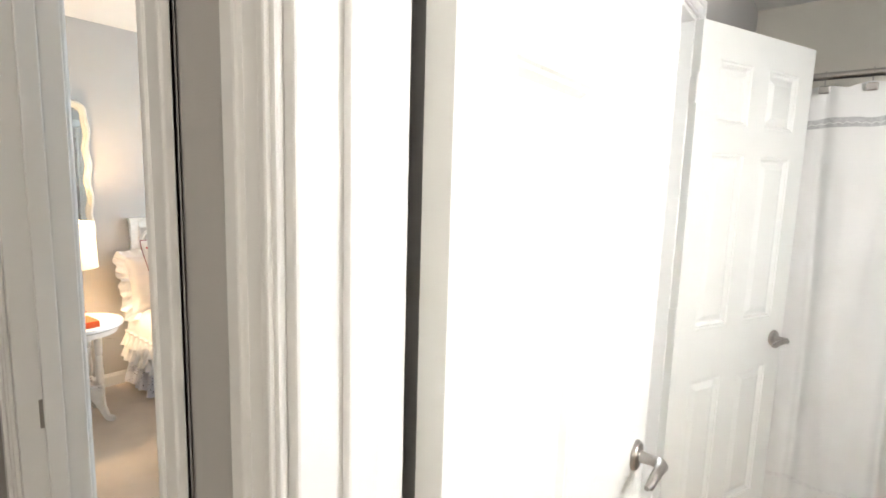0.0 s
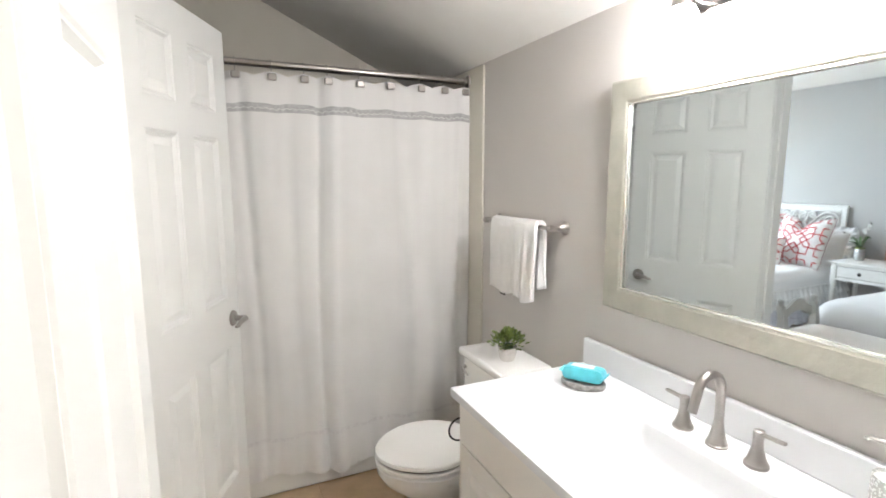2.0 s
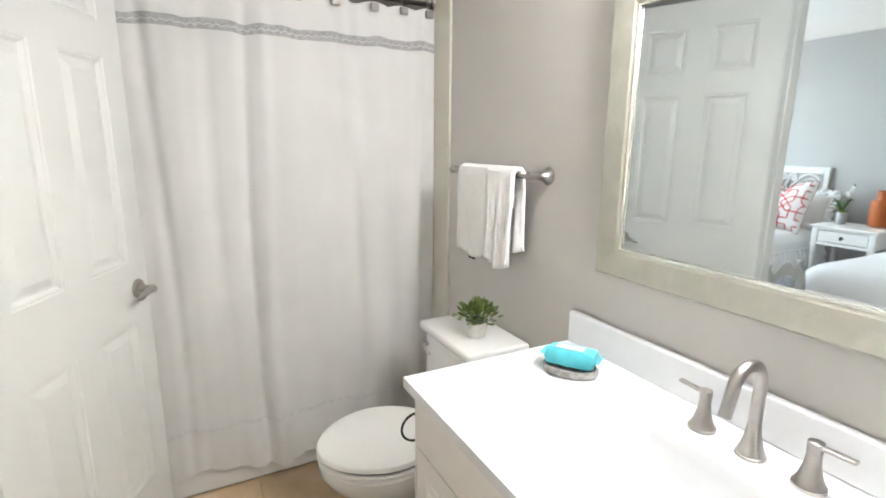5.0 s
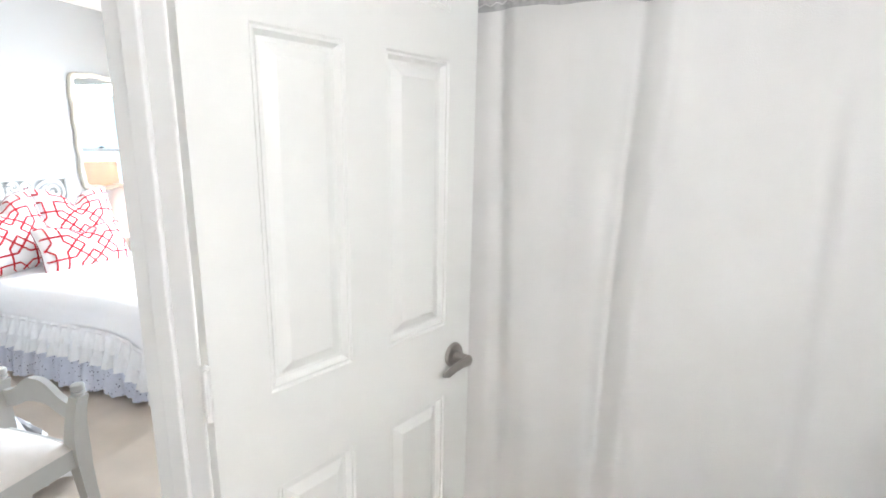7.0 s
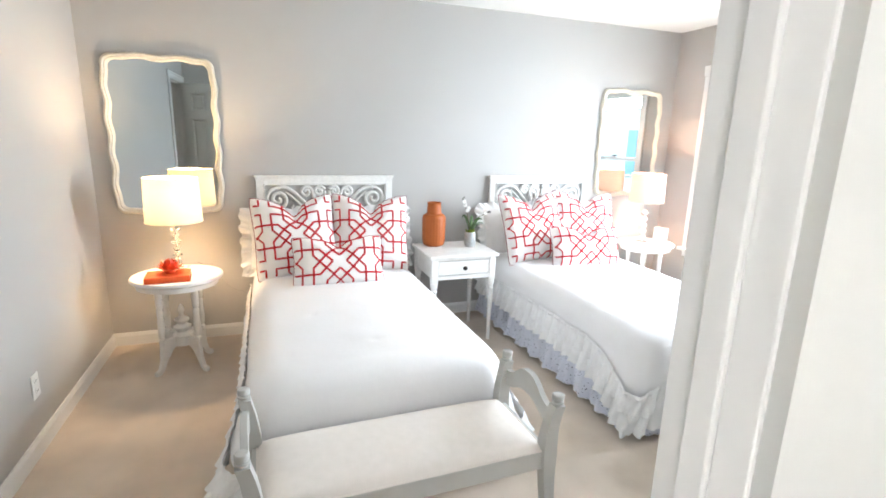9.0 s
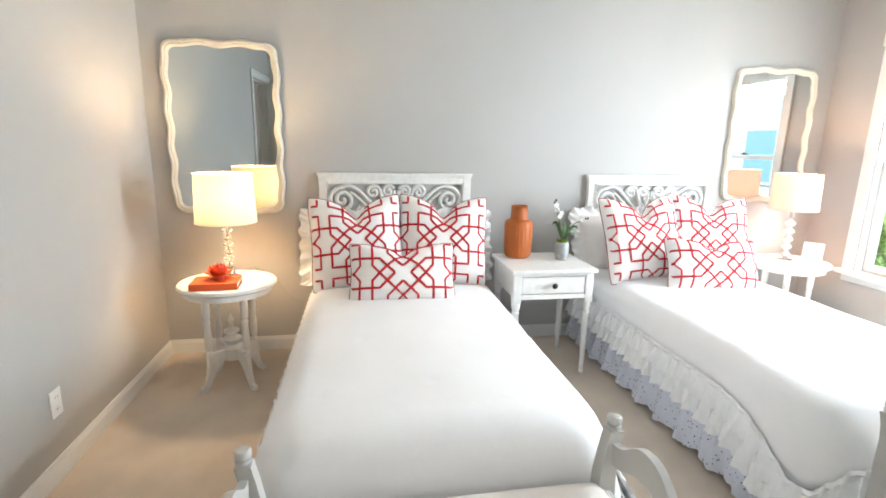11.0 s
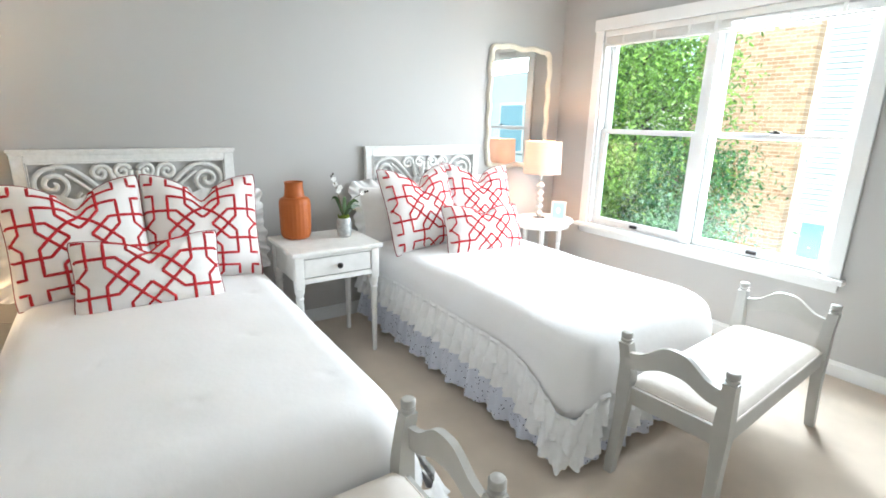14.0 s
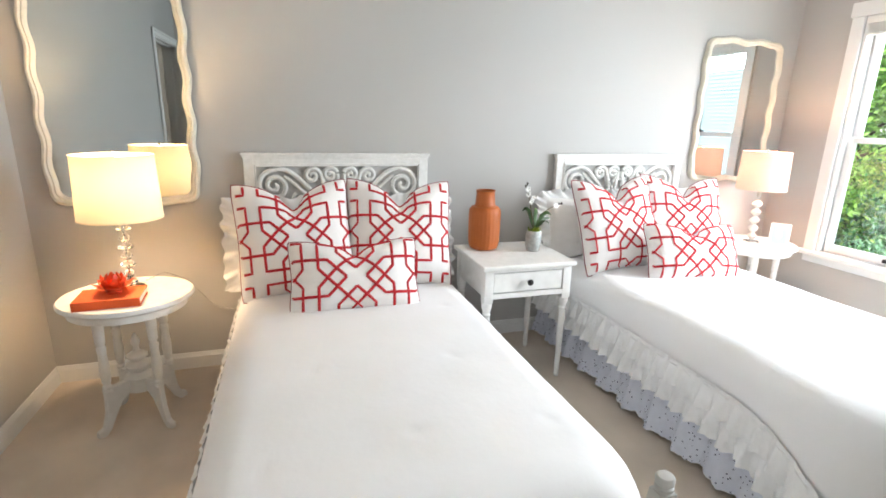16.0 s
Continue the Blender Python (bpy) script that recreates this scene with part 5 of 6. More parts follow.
# toilet
SL = -0.010
wc = thing("toilet", pose(0.0, 1.795, 0), "white porcelain toilet with closed lid beside the vanity", "toilet")
part("tank", cube(0.845, 1.055, -0.185, 0.155, 0.38, 0.700, 0.022, 3), M_PORC, wc, smooth=True)
part("tank_lid", cube(0.828, 1.062, -0.198, 0.168, 0.700, 0.735, 0.012, 3), M_PORC, wc, "white tank lid", True)
bm = bmesh.new()
tube(bm, [(0.844, 0.122, 0.655), (0.826, 0.122, 0.655), (0.820, 0.102, 0.652), (0.818, 0.057, 0.645)], [0.009, 0.008, 0.006, 0.005], 10)
part("flush_lever", bm, M_CHROME, wc, "chrome flush lever", True)


def egg(t, a=1.0):
    """The bowl's outline: pointed towards -x."""
    c, s = math.cos(t), math.sin(t)
    x = 0.605 + (0.205 if c < 0 else 0.215) * c * a
    y = 0.182 * s * (1 - 0.10 * max(0, -c)) * a
    return x, y


def egg_rings(bm, rings, n=56):
    rows = []
    for a, z, dx, ky in rings:
        zz = z + SL * min(1.0, z / 0.30)
        rows.append([bm.verts.new((egg(2 * math.pi * i / n, a)[0] + dx, egg(2 * math.pi * i / n, a)[1] * ky, zz)) for i in range(n)])
    for p, q in zip(rows, rows[1:]):
        for i in range(n):
            bm.faces.new((p[i], p[(i + 1) % n], q[(i + 1) % n], q[i]))
    bm.faces.new(rows[0][::-1])
    bm.faces.new(rows[-1])
    return bm


part("bowl", egg_rings(bmesh.new(), [(0.52, 0.0, 0.09, 0.95), (0.52, 0.02, 0.09, 0.95), (0.47, 0.05, 0.085, 0.80), (0.50, 0.14, 0.075, 0.80), (0.70, 0.24, 0.045, 0.90), (0.92, 0.31, 0.012, 1.0), (0.985, 0.35, 0.002, 1.0), (0.99, 0.378, 0.0, 1.0), (0.95, 0.386, 0.0, 1.0)]), M_PORC, wc, smooth=True)
part("bowl_neck", cube(0.72, 0.90, -0.12, 0.12, 0.05, 0.375, 0.03, 3), M_PORC, wc, smooth=True)
# Dark slab added so the seams below seat and lid look shaded.
part("seat_gap_shade", egg_rings(bmesh.new(), [(0.94, 0.384, 0, 1), (0.94, 0.413, 0, 1)]), M_DARK, wc, "dark filler for the shade in the gaps under seat and lid")
part("seat", egg_rings(bmesh.new(), [(0.97, 0.389, 0, 1), (1.0, 0.392, 0, 1), (1.005, 0.400, 0, 1), (0.98, 0.405, 0, 1)]), M_WHITEPLASTIC, wc, "white toilet seat", True)
part("seat_lid", egg_rings(bmesh.new(), [(0.96, 0.412, 0, 1), (1.0, 0.416, 0, 1), (1.005, 0.424, 0, 1), (0.985, 0.431, 0, 1), (0.93, 0.434, 0, 1), (0.5, 0.437, 0, 1)]), M_WHITEPLASTIC, wc, "closed white lid", True)
for y in (-0.075, 0.075):
    part("hinge", cube(0.800, 0.838, y - 0.018, y + 0.018, 0.372, 0.402, 0.006), M_WHITEPLASTIC, wc)

# plant on the tank
pl = thing("succulent_pot", pose(0.935, 1.730, 0.735), "small green succulent in hammered silver pot on the toilet tank", "potted plant")
part("pot", lathe(bmesh.new(), [(0.024, 0), (0.029, 0.003), (0.036, 0.030), (0.039, 0.058), (0.037, 0.060), (0.034, 0.050)], 28), mat("hammered_silver", (0.78, 0.76, 0.73), 0.12, 1.0, vary=0.15, scale=60, bump=0.8, bscale=70), pl, "hammered silver pot", True)
random.seed(11)
bm = bmesh.new()
for i in range(210):
    a, el = random.uniform(0, 6.283), random.uniform(0.05, 1.45)
    R = random.uniform(0.045, 0.078) * (0.75 + 0.35 * math.cos(el))
    c = Vector((R * math.cos(el) * math.cos(a), R * math.cos(el) * math.sin(a), 0.062 + R * math.sin(el) * 0.95))
    o = Vector((math.cos(el) * math.cos(a), math.cos(el) * math.sin(a), math.sin(el) + 0.35)).normalized()
    side = o.cross(Vector((0, 0, 1))).normalized()
    upv = side.cross(o)
    ln, wd = random.uniform(0.018, 0.027), random.uniform(0.0075, 0.011)
    vs = [bm.verts.new(p) for p in (c - o * ln * 0.5, c + side * wd + upv * 0.001, c + o * ln * 0.6, c - side * wd + upv * 0.001, c + upv * 0.004, c - upv * 0.003)]
    for q in ((0, 1, 4), (1, 2, 4), (2, 3, 4), (3, 0, 4), (0, 3, 5), (3, 2, 5), (2, 1, 5), (1, 0, 5)):
        bm.faces.new([vs[k] for k in q])
M_SUCC = mat("fresh_green_succulent", (0.17, 0.23, 0.055), 0.5, vary=0.3, scale=70, island=0.45)
part("leaves", bm, M_SUCC, pl, "thick green leaves", kind="stuff")
bm = bmesh.new()
for i in range(26):
    a, el = i * 2.4, 0.2 + (i % 7) * 0.19
    tube(bm, [(0, 0, 0.045), (0.055 * math.cos(el) * math.cos(a), 0.055 * math.cos(el) * math.sin(a), 0.06 + 0.05 * math.sin(el))], 0.0014, 4)
part("twigs", bm, M_LEAF, pl, "thin green twigs", kind="stuff")

# towel bar and towel
tb = thing("towel_bar", pose(BE, 0, 1.279), "brushed nickel towel bar on the painted wall", "towel bar")
for y in (1.568, 2.035):
    bm = lathe(bmesh.new(), [(0.027, 0), (0.027, 0.004), (0.021, 0.010), (0.011, 0.030), (0.010, 0.048), (0.013, 0.056), (0.014, 0.066), (0.013, 0.078), (0.006, 0.084)], 22)
    bmesh.ops.transform(bm, matrix=Matrix.Rotation(-math.pi / 2, 4, "Y"), verts=bm.verts)
    part("rosette", bm, M_NICKEL, tb, "", True, pose(-0.001, y, 0))
part("bar", tube(bmesh.new(), [(-0.066, 1.568, 0), (-0.066, 2.035, 0)], 0.008, 14), M_NICKEL, tb, smooth=True)
tw = thing("bath_towel", pose(BE - 0.066, 1.785, 1.279), "folded white terry towel hanging over the towel bar", "towel")


def towel(parent, w, front, back, folds, label=""):
    bm = bmesh.new()
    n = 40
    tot = front + back
    def path(t, y):
        d = t * tot
        th = 0.019 + 0.004 * math.sin(y * 30)
        if d < back - 0.03:
            return th * 0.9, -(back - 0.03 - d) - 0.004
        if d > back + 0.03:
            return -th - 0.006 * ((d - back) / front), -(d - back - 0.03) - 0.004
        a = (d - back) / 0.03 * math.pi / 2
        return -th * math.sin(a), 0.020 * math.cos(a)
    def fn(u, v, off=0.0):
        y = (u - 0.5) * w
        x, z = path(v, y)
        k = max(0.0, -z / front)
        s = -1 if x < 0 else 1
        x += s * (0.004 + folds * k * 0.5 * (math.sin(u * 17 + 1) + 0.6 * math.sin(u * 31)))
        y *= 1 - 0.06 * k * math.sin(v * 9)
        z += 0.010 * math.sin(u * 7 + 2) * k
        return x, y + 0.006 * noise.noise((u * 3, v * 5, 1)), z
    grid(bm, 44, n, fn)
    ob = part("cloth", bm, M_TOWEL, parent, label, True)
    so = ob.modifiers.new("thickness", "SOLIDIFY")
    so.thickness, so.offset = 0.015, 0.0
    return ob


towel(tw, 0.20, 0.31, 0.25, 0.005, "white terry cloth").location = (0, 0.065, 0)
towel(tw, 0.135, 0.315, 0.27, 0.015, "white terry cloth").location = (-0.004, -0.095, 0)
part("tag", cube(-0.034, -0.032, 0.035, 0.075, -0.300, -0.290), M_BLACK, tw, "small dark sewn tag")

# vanity
VX0, VY0, VY1 = 0.535, SY + 0.093, 1.42
van = thing("vanity_cabinet", pose(0, 0, 0), "white vanity cabinet with drawer fronts and panelled doors", "vanity cabinet")
bm = cube(0.572, BE - 0.002, VY0 + 0.002, 1.392, 0.09, 0.660)
box(bm, 0.572, 0.586, VY0 + 0.002, 1.392, 0.660, 0.789)
box(bm, BE - 0.030, BE - 0.002, VY0 + 0.002, 1.392, 0.660, 0.789)
box(bm, 0.586, BE - 0.030, VY0 + 0.002, VY0 + 0.020, 0.660, 0.789)
box(bm, 0.586, BE - 0.030, 1.374, 1.392, 0.660, 0.789)
part("body", bm, M_CABINET, van)
part("toe_kick", cube(0.63, BE - 0.004, VY0 + 0.004, 1.388, 0.0, 0.09), M_CABINET, van)
part("side_panel", cube(0.556, BE - 0.002, 1.392, 1.398, 0.0, 0.789, 0.001), M_CABINET, van)
for y0, y1 in ((0.825, 1.388), (0.320, 0.815)):
    part("drawer_front", cube(0.553, 0.5715, y0, y1, 0.648, 0.782, 0.003), M_CABINET, van)
    for a, b in ((y0, (y0 + y1) / 2 - 0.002), ((y0 + y1) / 2 + 0.002, y1)):
        d = part("cabinet_door", cube(0.5555, 0.5715, a, b, 0.105, 0.640, 0.002), M_CABINET, van)
        bm = bmesh.new()
        r0 = [(0.0553, 0.0), (0.0, 0.0)]
        loops = []
        for inset, x in ((0.050, 0.5554), (0.058, 0.5500), (0.066, 0.5500), (0.085, 0.5440), (0.095, 0.5440)):
            loops.append([bm.verts.new((x, yy, zz)) for yy, zz in ((a + inset, 0.105 + inset), (b - inset, 0.105 + inset), (b - inset, 0.640 - inset), (a + inset, 0.640 - inset))])
        for p, q in zip(loops, loops[1:]):
            for k in range(4):
                bm.faces.new((p[k], p[(k + 1) % 4], q[(k + 1) % 4], q[k]))
        bm.faces.new(loops[-1])
        part("raised_panel", bm, M_CABINET, d)
top = thing("vanity_worktop", pose(0, 0, 0), "white vanity worktop with moulded rectangular basin and backsplash", "worktop")
bm = bmesh.new()
bx0, bx1, by0, by1 = 0.600, 0.922, 0.626, 1.032
ztop = 0.815
outer = [(VX0, VY0), (BE - 0.002, VY0), (BE - 0.002, VY1), (VX0, VY1)]


def rrect(x0, x1, y0, y1, r, n=6):
    out = []
    for cx, cy, a0 in ((x0 + r, y0 + r, 180), (x1 - r, y0 + r, 270), (x1 - r, y1 - r, 0), (x0 + r, y1 - r, 90)):
        for i in range(n + 1):
            a = math.radians(a0 + 90 * i / n)
            out.append((cx + r * math.cos(a), cy + r * math.sin(a)))
    return out


rows = []
levels = [(0.0, ztop, 0.020), (0.002, ztop - 0.001, 0.020), (0.004, ztop - 0.005, 0.021), (0.008, ztop - 0.03, 0.025), (0.015, ztop - 0.07, 0.03), (0.030, ztop - 0.10, 0.04), (0.07, ztop - 0.118, 0.05), (0.13, ztop - 0.1225, 0.02)]
for ins, z, r in levels:
    rows.append([bm.verts.new((x, y, z)) for x, y in rrect(bx0 + ins, bx1 - ins, by0 + ins, by1 - ins, r)])
n = len(rows[0])
for p, q in zip(rows, rows[1:]):
    for i in range(n):
        bm.faces.new((p[i], p[(i + 1) % n], q[(i + 1) % n], q[i]))
bm.faces.new(rows[-1])
ov = [bm.verts.new((x, y, ztop)) for x, y in outer]
per = n // 4
for k in range(4):
    seg_ = [rows[0][(k * per + i) % n] for i in range(per)]
    for a, b in zip(seg_, seg_[1:]):
        bm.faces.new((ov[k], a, b))
    bm.faces.new((ov[k], seg_[-1], rows[0][((k + 1) * per) % n], ov[(k + 1) % 4]))
lowv = [bm.verts.new((x, y, ztop - 0.026)) for x, y in outer]
for k in range(4):
    bm.faces.new((ov[k], ov[(k + 1) % 4], lowv[(k + 1) % 4], lowv[k]))
slab = part("slab", bm, M_COUNTER, top, "white cultured marble top", True)
part("backsplash", cube(BE - 0.024, BE - 0.002, VY0, VY1 - 0.002, ztop + 0.001, ztop + 0.092, 0.004), M_COUNTER, top)
part("side_splash", cube(0.545, BE - 0.026, VY0, VY0 + 0.018, ztop + 0.001, ztop + 0.085, 0.004), M_COUNTER, top)
bm = lathe(bmesh.new(), [(0.026, 0), (0.026, 0.003), (0.022, 0.004)], 24)
dn = part("drain_ring", bm, M_CHROME, top, "chrome drain", True, pose(0.779, 0.805, ztop - 0.122))
# Black disc on the ring paints the shade down the drain.
part("drain_hole_shade", lathe(bmesh.new(), [(0.020, 0.0042), (0.019, 0.0046)], 20), M_BLACK, dn)
part("stopper", lathe(bmesh.new(), [(0.008, 0.004), (0.010, 0.014), (0.020, 0.016), (0.021, 0.020), (0.016, 0.024), (0.004, 0.026)], 24), M_CHROME, dn, "chrome pop-up stopper", True)

fa = thing("faucet", pose(0.985, 0.850, ztop), "brushed nickel three-piece faucet with tall arched spout, behind the basin", "faucet")
bm = lathe(bmesh.new(), [(0.026, 0), (0.026, 0.004), (0.0235, 0.006), (0.0235, 0.009), (0.019, 0.020), (0.0135, 0.045), (0.0112, 0.065)], 28)
part("spout_base", bm, M_NICKEL, fa, smooth=True)
pts = [(0, 0, 0.05), (0, 0, 0.09), (0, 0, 0.132)] + [(-0.042 + 0.042 * math.cos(a), 0, 0.140 + 0.046 * math.sin(a)) for a in np.linspace(0.1, math.pi * 0.92, 12)] + [(-0.090, 0, 0.126), (-0.097, 0, 0.103)]
part("spout", tube(bmesh.new(), pts, [0.0110] * 14 + [0.0110, 0.0110, 0.0108], 18), M_NICKEL, fa, "tall arched spout", True)
for s, y in ((1, 0.097), (-1, -0.097)):
    bm = lathe(bmesh.new(), [(0.026, 0), (0.026, 0.007), (0.023, 0.010), (0.018, 0.022), (0.0125, 0.045), (0.011, 0.062), (0.012, 0.070), (0.012, 0.084), (0.006, 0.087)], 28)
    h = part("valve_handle", bm, M_NICKEL, fa, "flared nickel handle base", True, pose(0, y, 0))
    bm = cube(-0.006, 0.006, 0, 0.062, 0.074, 0.081, 0.002)
    part("handle_blade", bm, M_NICKEL, h, "flat lever blade", m=pose(0, 0, 0, 3, 0, 0 if s > 0 else 180))

dish = thing("soap_dish", pose(0.915, 1.255, ztop + 0.0005, 0, 0, 128), "oval grey marbled soap dish on the worktop", "soap dish")
part("dish", lathe(bmesh.new(), [(0.056, 0), (0.066, 0.003), (0.069, 0.012), (0.068, 0.020), (0.062, 0.021), (0.050, 0.014)], 40, sx=1.0, sy=0.62), mat("grey_speckled_stone", (0.42, 0.41, 0.39), 0.45, vary=0.55, scale=60, bump=0.3), dish, smooth=True)
pk = thing("wipes_packet", pose(0.922, 1.259, ztop + 0.020, 4, 0, 124), "turquoise plastic packet with white label, lying on the soap dish", "packet")
bm = bmesh.new()
def pack(u, v, top_=1):
    a, b = 2 * u - 1, 2 * v - 1
    e = ((1 - abs(a) ** 9) * (1 - abs(b) ** 12)) ** 0.4 if max(abs(a), abs(b)) < 1 else 0
    return a * 0.062, b * 0.033, 0.022 + top_ * (0.021 * e) + 0.0022 * noise.noise((a * 4, b * 3, top_)) * e
for s in (1, -1):
    grid(bm, 24, 16, lambda u, v: pack(u, v, s))
bmesh.ops.remove_doubles(bm, verts=bm.verts[:], dist=0.0004)
M_TURQ = mat("turquoise_film", (0.12, 0.62, 0.72), 0.28, vary=0.2, scale=40, bump=0.5, bscale=60)
part("film", bm, M_TURQ, pk, "turquoise film", True)
for s in (-1, 1):
    bm = bmesh.new()
    grid(bm, 2, 16, lambda u, v: (s * (0.060 + 0.012 * u), (2 * v - 1) * 0.029, 0.022 + 0.003 * math.sin(v * 30) * u + 0.006 * u))
    part("crimped_end", bm, M_TURQ, pk, smooth=True)
bm = bmesh.new()
grid(bm, 10, 8, lambda u, v: (-0.030 + 0.068 * u, -0.014 + 0.034 * v, 0.0445 + 0.0012 * noise.noise((u * 3, v * 3, 0))))
part("label", bm, M_WHITEPLASTIC, pk, "white label", True)

sd = thing("soap_dispenser", pose(0.930, 0.487, ztop + 0.0005), "white and silver speckled soap dispenser with nickel pump, on the worktop", "soap dispenser")
def mosaic():
    m = mat("pebbled_silver_white", (0.46, 0.44, 0.41), 0.3, 0.4, vary=0.2, scale=20)
    nt = m.node_tree
    n_, l_ = nt.nodes.new, nt.links.new
    b = nt.nodes["Principled BSDF"]
    vo, co, rp = n_("ShaderNodeTexVoronoi"), n_("ShaderNodeTexCoord"), n_("ShaderNodeValToRGB")
    vo.inputs["Scale"].default_value = 210
    l_(co.outputs["Object"], vo.inputs["Vector"])
    l_(vo.outputs["Distance"], rp.inputs[0])
    rp.color_ramp.elements[0].position, rp.color_ramp.elements[1].position = 0.38, 0.50
    rp.color_ramp.elements[0].color, rp.color_ramp.elements[1].color = (0.80, 0.79, 0.76, 1), (0.50, 0.48, 0.45, 1)
    l_(rp.outputs[0], b.inputs["Base Color"])
    bp = n_("ShaderNodeBump")
    bp.invert = True
    bp.inputs["Strength"].default_value, bp.inputs["Distance"].default_value = 0.6, 0.002
    l_(vo.outputs["Distance"], bp.inputs["Height"])
    l_(bp.outputs[0], b.inputs["Normal"])
    return m
part("bottle", lathe(bmesh.new(), [(0.032, 0), (0.0345, 0.003), (0.0350, 0.132), (0.0335, 0.140), (0.030, 0.143), (0.017, 0.146)], 40), mosaic(), sd, "speckled bottle", True)
part("collar", lathe(bmesh.new(), [(0.017, 0.145), (0.017, 0.168), (0.015, 0.170)], 24), M_NICKEL, sd, smooth=True)
bm = lathe(bmesh.new(), [(0.0055, 0.168), (0.0055, 0.180), (0.012, 0.181), (0.012, 0.206), (0.010, 0.208)], 20)
pmp = part("pump", bm, M_NICKEL, sd, "nickel pump head", True)
part("nozzle", tube(bmesh.new(), [(0, 0.006, 0.194), (0, 0.045, 0.194), (0, 0.050, 0.188)], 0.004, 10), M_NICKEL, pmp, smooth=True)

ts = thing("towel_stand", pose(0.965, 0.375, ztop + 0.0005), "small nickel towel stand on the worktop", "towel stand")
part("base", lathe(bmesh.new(), [(0.045, 0), (0.045, 0.006), (0.008, 0.010)], 28), M_NICKEL, ts, smooth=True)
part("post", tube(bmesh.new(), [(0, 0, 0.008), (0, 0, 0.275)], 0.005, 10), M_NICKEL, ts, smooth=True)
part("arm", tube(bmesh.new(), [(0, -0.055, 0.270), (0, 0.09, 0.270)], 0.005, 10), M_NICKEL, ts, smooth=True)
ht = thing("hand_towel", pose(0.965, 0.392, ztop + 0.270), "white terry hand towel draped over a small stand", "towel")
towel(ht, 0.15, 0.21, 0.20, 0.02)

tr = thing("paper_ring", pose(0.578, 1.40, 0.665), "dark nickel paper ring on the side of the vanity", "paper holder")
part("ring", tube(bmesh.new(), [(0.040 * math.cos(a) - 0.004, 0.030, 0.038 * math.sin(a)) for a in np.linspace(0, 2 * math.pi, 28, endpoint=False)], 0.0032, 8, closed=True), M_DARK, tr, smooth=True)
part("mount", tube(bmesh.new(), [(0.030, -0.001, -0.02), (0.030, 0.030, -0.02)], 0.009, 12), M_NICKEL, tr, smooth=True)

# framed mirror over the vanity
fm_ = thing("vanity_mirror", pose(BE - 0.001, 0, 0), "wide mirror with champagne silver-leaf frame over the vanity", "mirror")
MY0, MY1, MZ0, MZ1, FW = 0.345, 1.330, 1.045, 1.755, 0.076
part("mirror_glass", cube(-0.016, -0.010, MY0 + FW - 0.004, MY1 - FW + 0.004, MZ0 + FW - 0.004, MZ1 - FW + 0.004), M_MIRROR, fm_, "clear mirror glass")
M_BEAD = mat("bright_silver_bead", (0.74, 0.73, 0.66), 0.25, 0.8, vary=0.1, scale=40, bump=0.2)
bm = bmesh.new()
loops = []
for ins, x in ((0.0, 0.0), (0.0, -0.024), (0.006, -0.030), (FW - 0.014, -0.026), (FW - 0.008, -0.022), (FW, -0.012), (FW, -0.008)):
    loops.append([bm.verts.new((x, y, z)) for y, z in ((MY0 + ins, MZ0 + ins), (MY1 - ins, MZ0 + ins), (MY1 - ins, MZ1 - ins), (MY0 + ins, MZ1 - ins))])
for p, q in zip(loops, loops[1:]):
    for k in range(4):
        bm.faces.new((p[k], p[(k + 1) % 4], q[(k + 1) % 4], q[k]))
part("frame", bm, M_FRAME, fm_, "flat silver-leaf frame")
c = [(-0.020, y, z) for y, z in ((MY0 + FW - 0.004, MZ0 + FW - 0.004), (MY1 - FW + 0.004, MZ0 + FW - 0.004), (MY1 - FW + 0.004, MZ1 - FW + 0.004), (MY0 + FW - 0.004, MZ1 - FW + 0.004))]
bm = bmesh.new()
for p, q in zip(c, c[1:] + c[:1]):
    tube(bm, [p, q], 0.0045, 8)
part("inner_bead", bm, M_BEAD, fm_, "bright narrow inner bead", True)

vl = thing("vanity_light", pose(BE - 0.001, 0.79, 1.900), "three-lamp vanity light with glowing frosted shades over the mirror", "wall lamp")
part("back_plate", cube(-0.022, 0, -0.30, 0.30, -0.030, 0.030, 0.006), M_CHROME, vl)
for k, y in enumerate((-0.235, 0.0, 0.235)):
    arm = part("arm", tube(bmesh.new(), [(-0.02, y, 0), (-0.07, y, 0.004), (-0.095, y, -0.004)], 0.007, 10), M_CHROME, vl, smooth=True)
    part("cup", lathe(bmesh.new(), [(0.028, -0.024), (0.026, -0.008), (0.010, 0.004)], 20, (-0.095, y, 0.0)), M_CHROME, vl, smooth=True)
    sh = part("shade", lathe(bmesh.new(), [(0.052, -0.112), (0.045, -0.080), (0.036, -0.040), (0.026, -0.022)], 28, (-0.095, y, 0), cap=False), M_BULB, vl, "glowing frosted glass shade", True)
    sh.visible_shadow = False
    lamp("vanity_bulb", "POINT", pose(BE - 0.115, 0.79 + y, 1.845), 2.0, (1.0, 0.96, 0.98), radius=0.045)

# ---- outside the window ----
M_GRASS = mat("lawn", (0.07, 0.12, 0.03), 0.95, vary=0.4, scale=0.8, bump=0.6, bscale=30)
structure("ground", cube(-400, 400, 5.2, 700, -3.4, -3.2), M_GRASS, "lawn behind the houses")
M_SIDING = mat("pale_painted_clapboard", (0.52, 0.58, 0.61), 0.55, vary=0.05, scale=3, bump=0.1, bscale=40, rand=0.03)


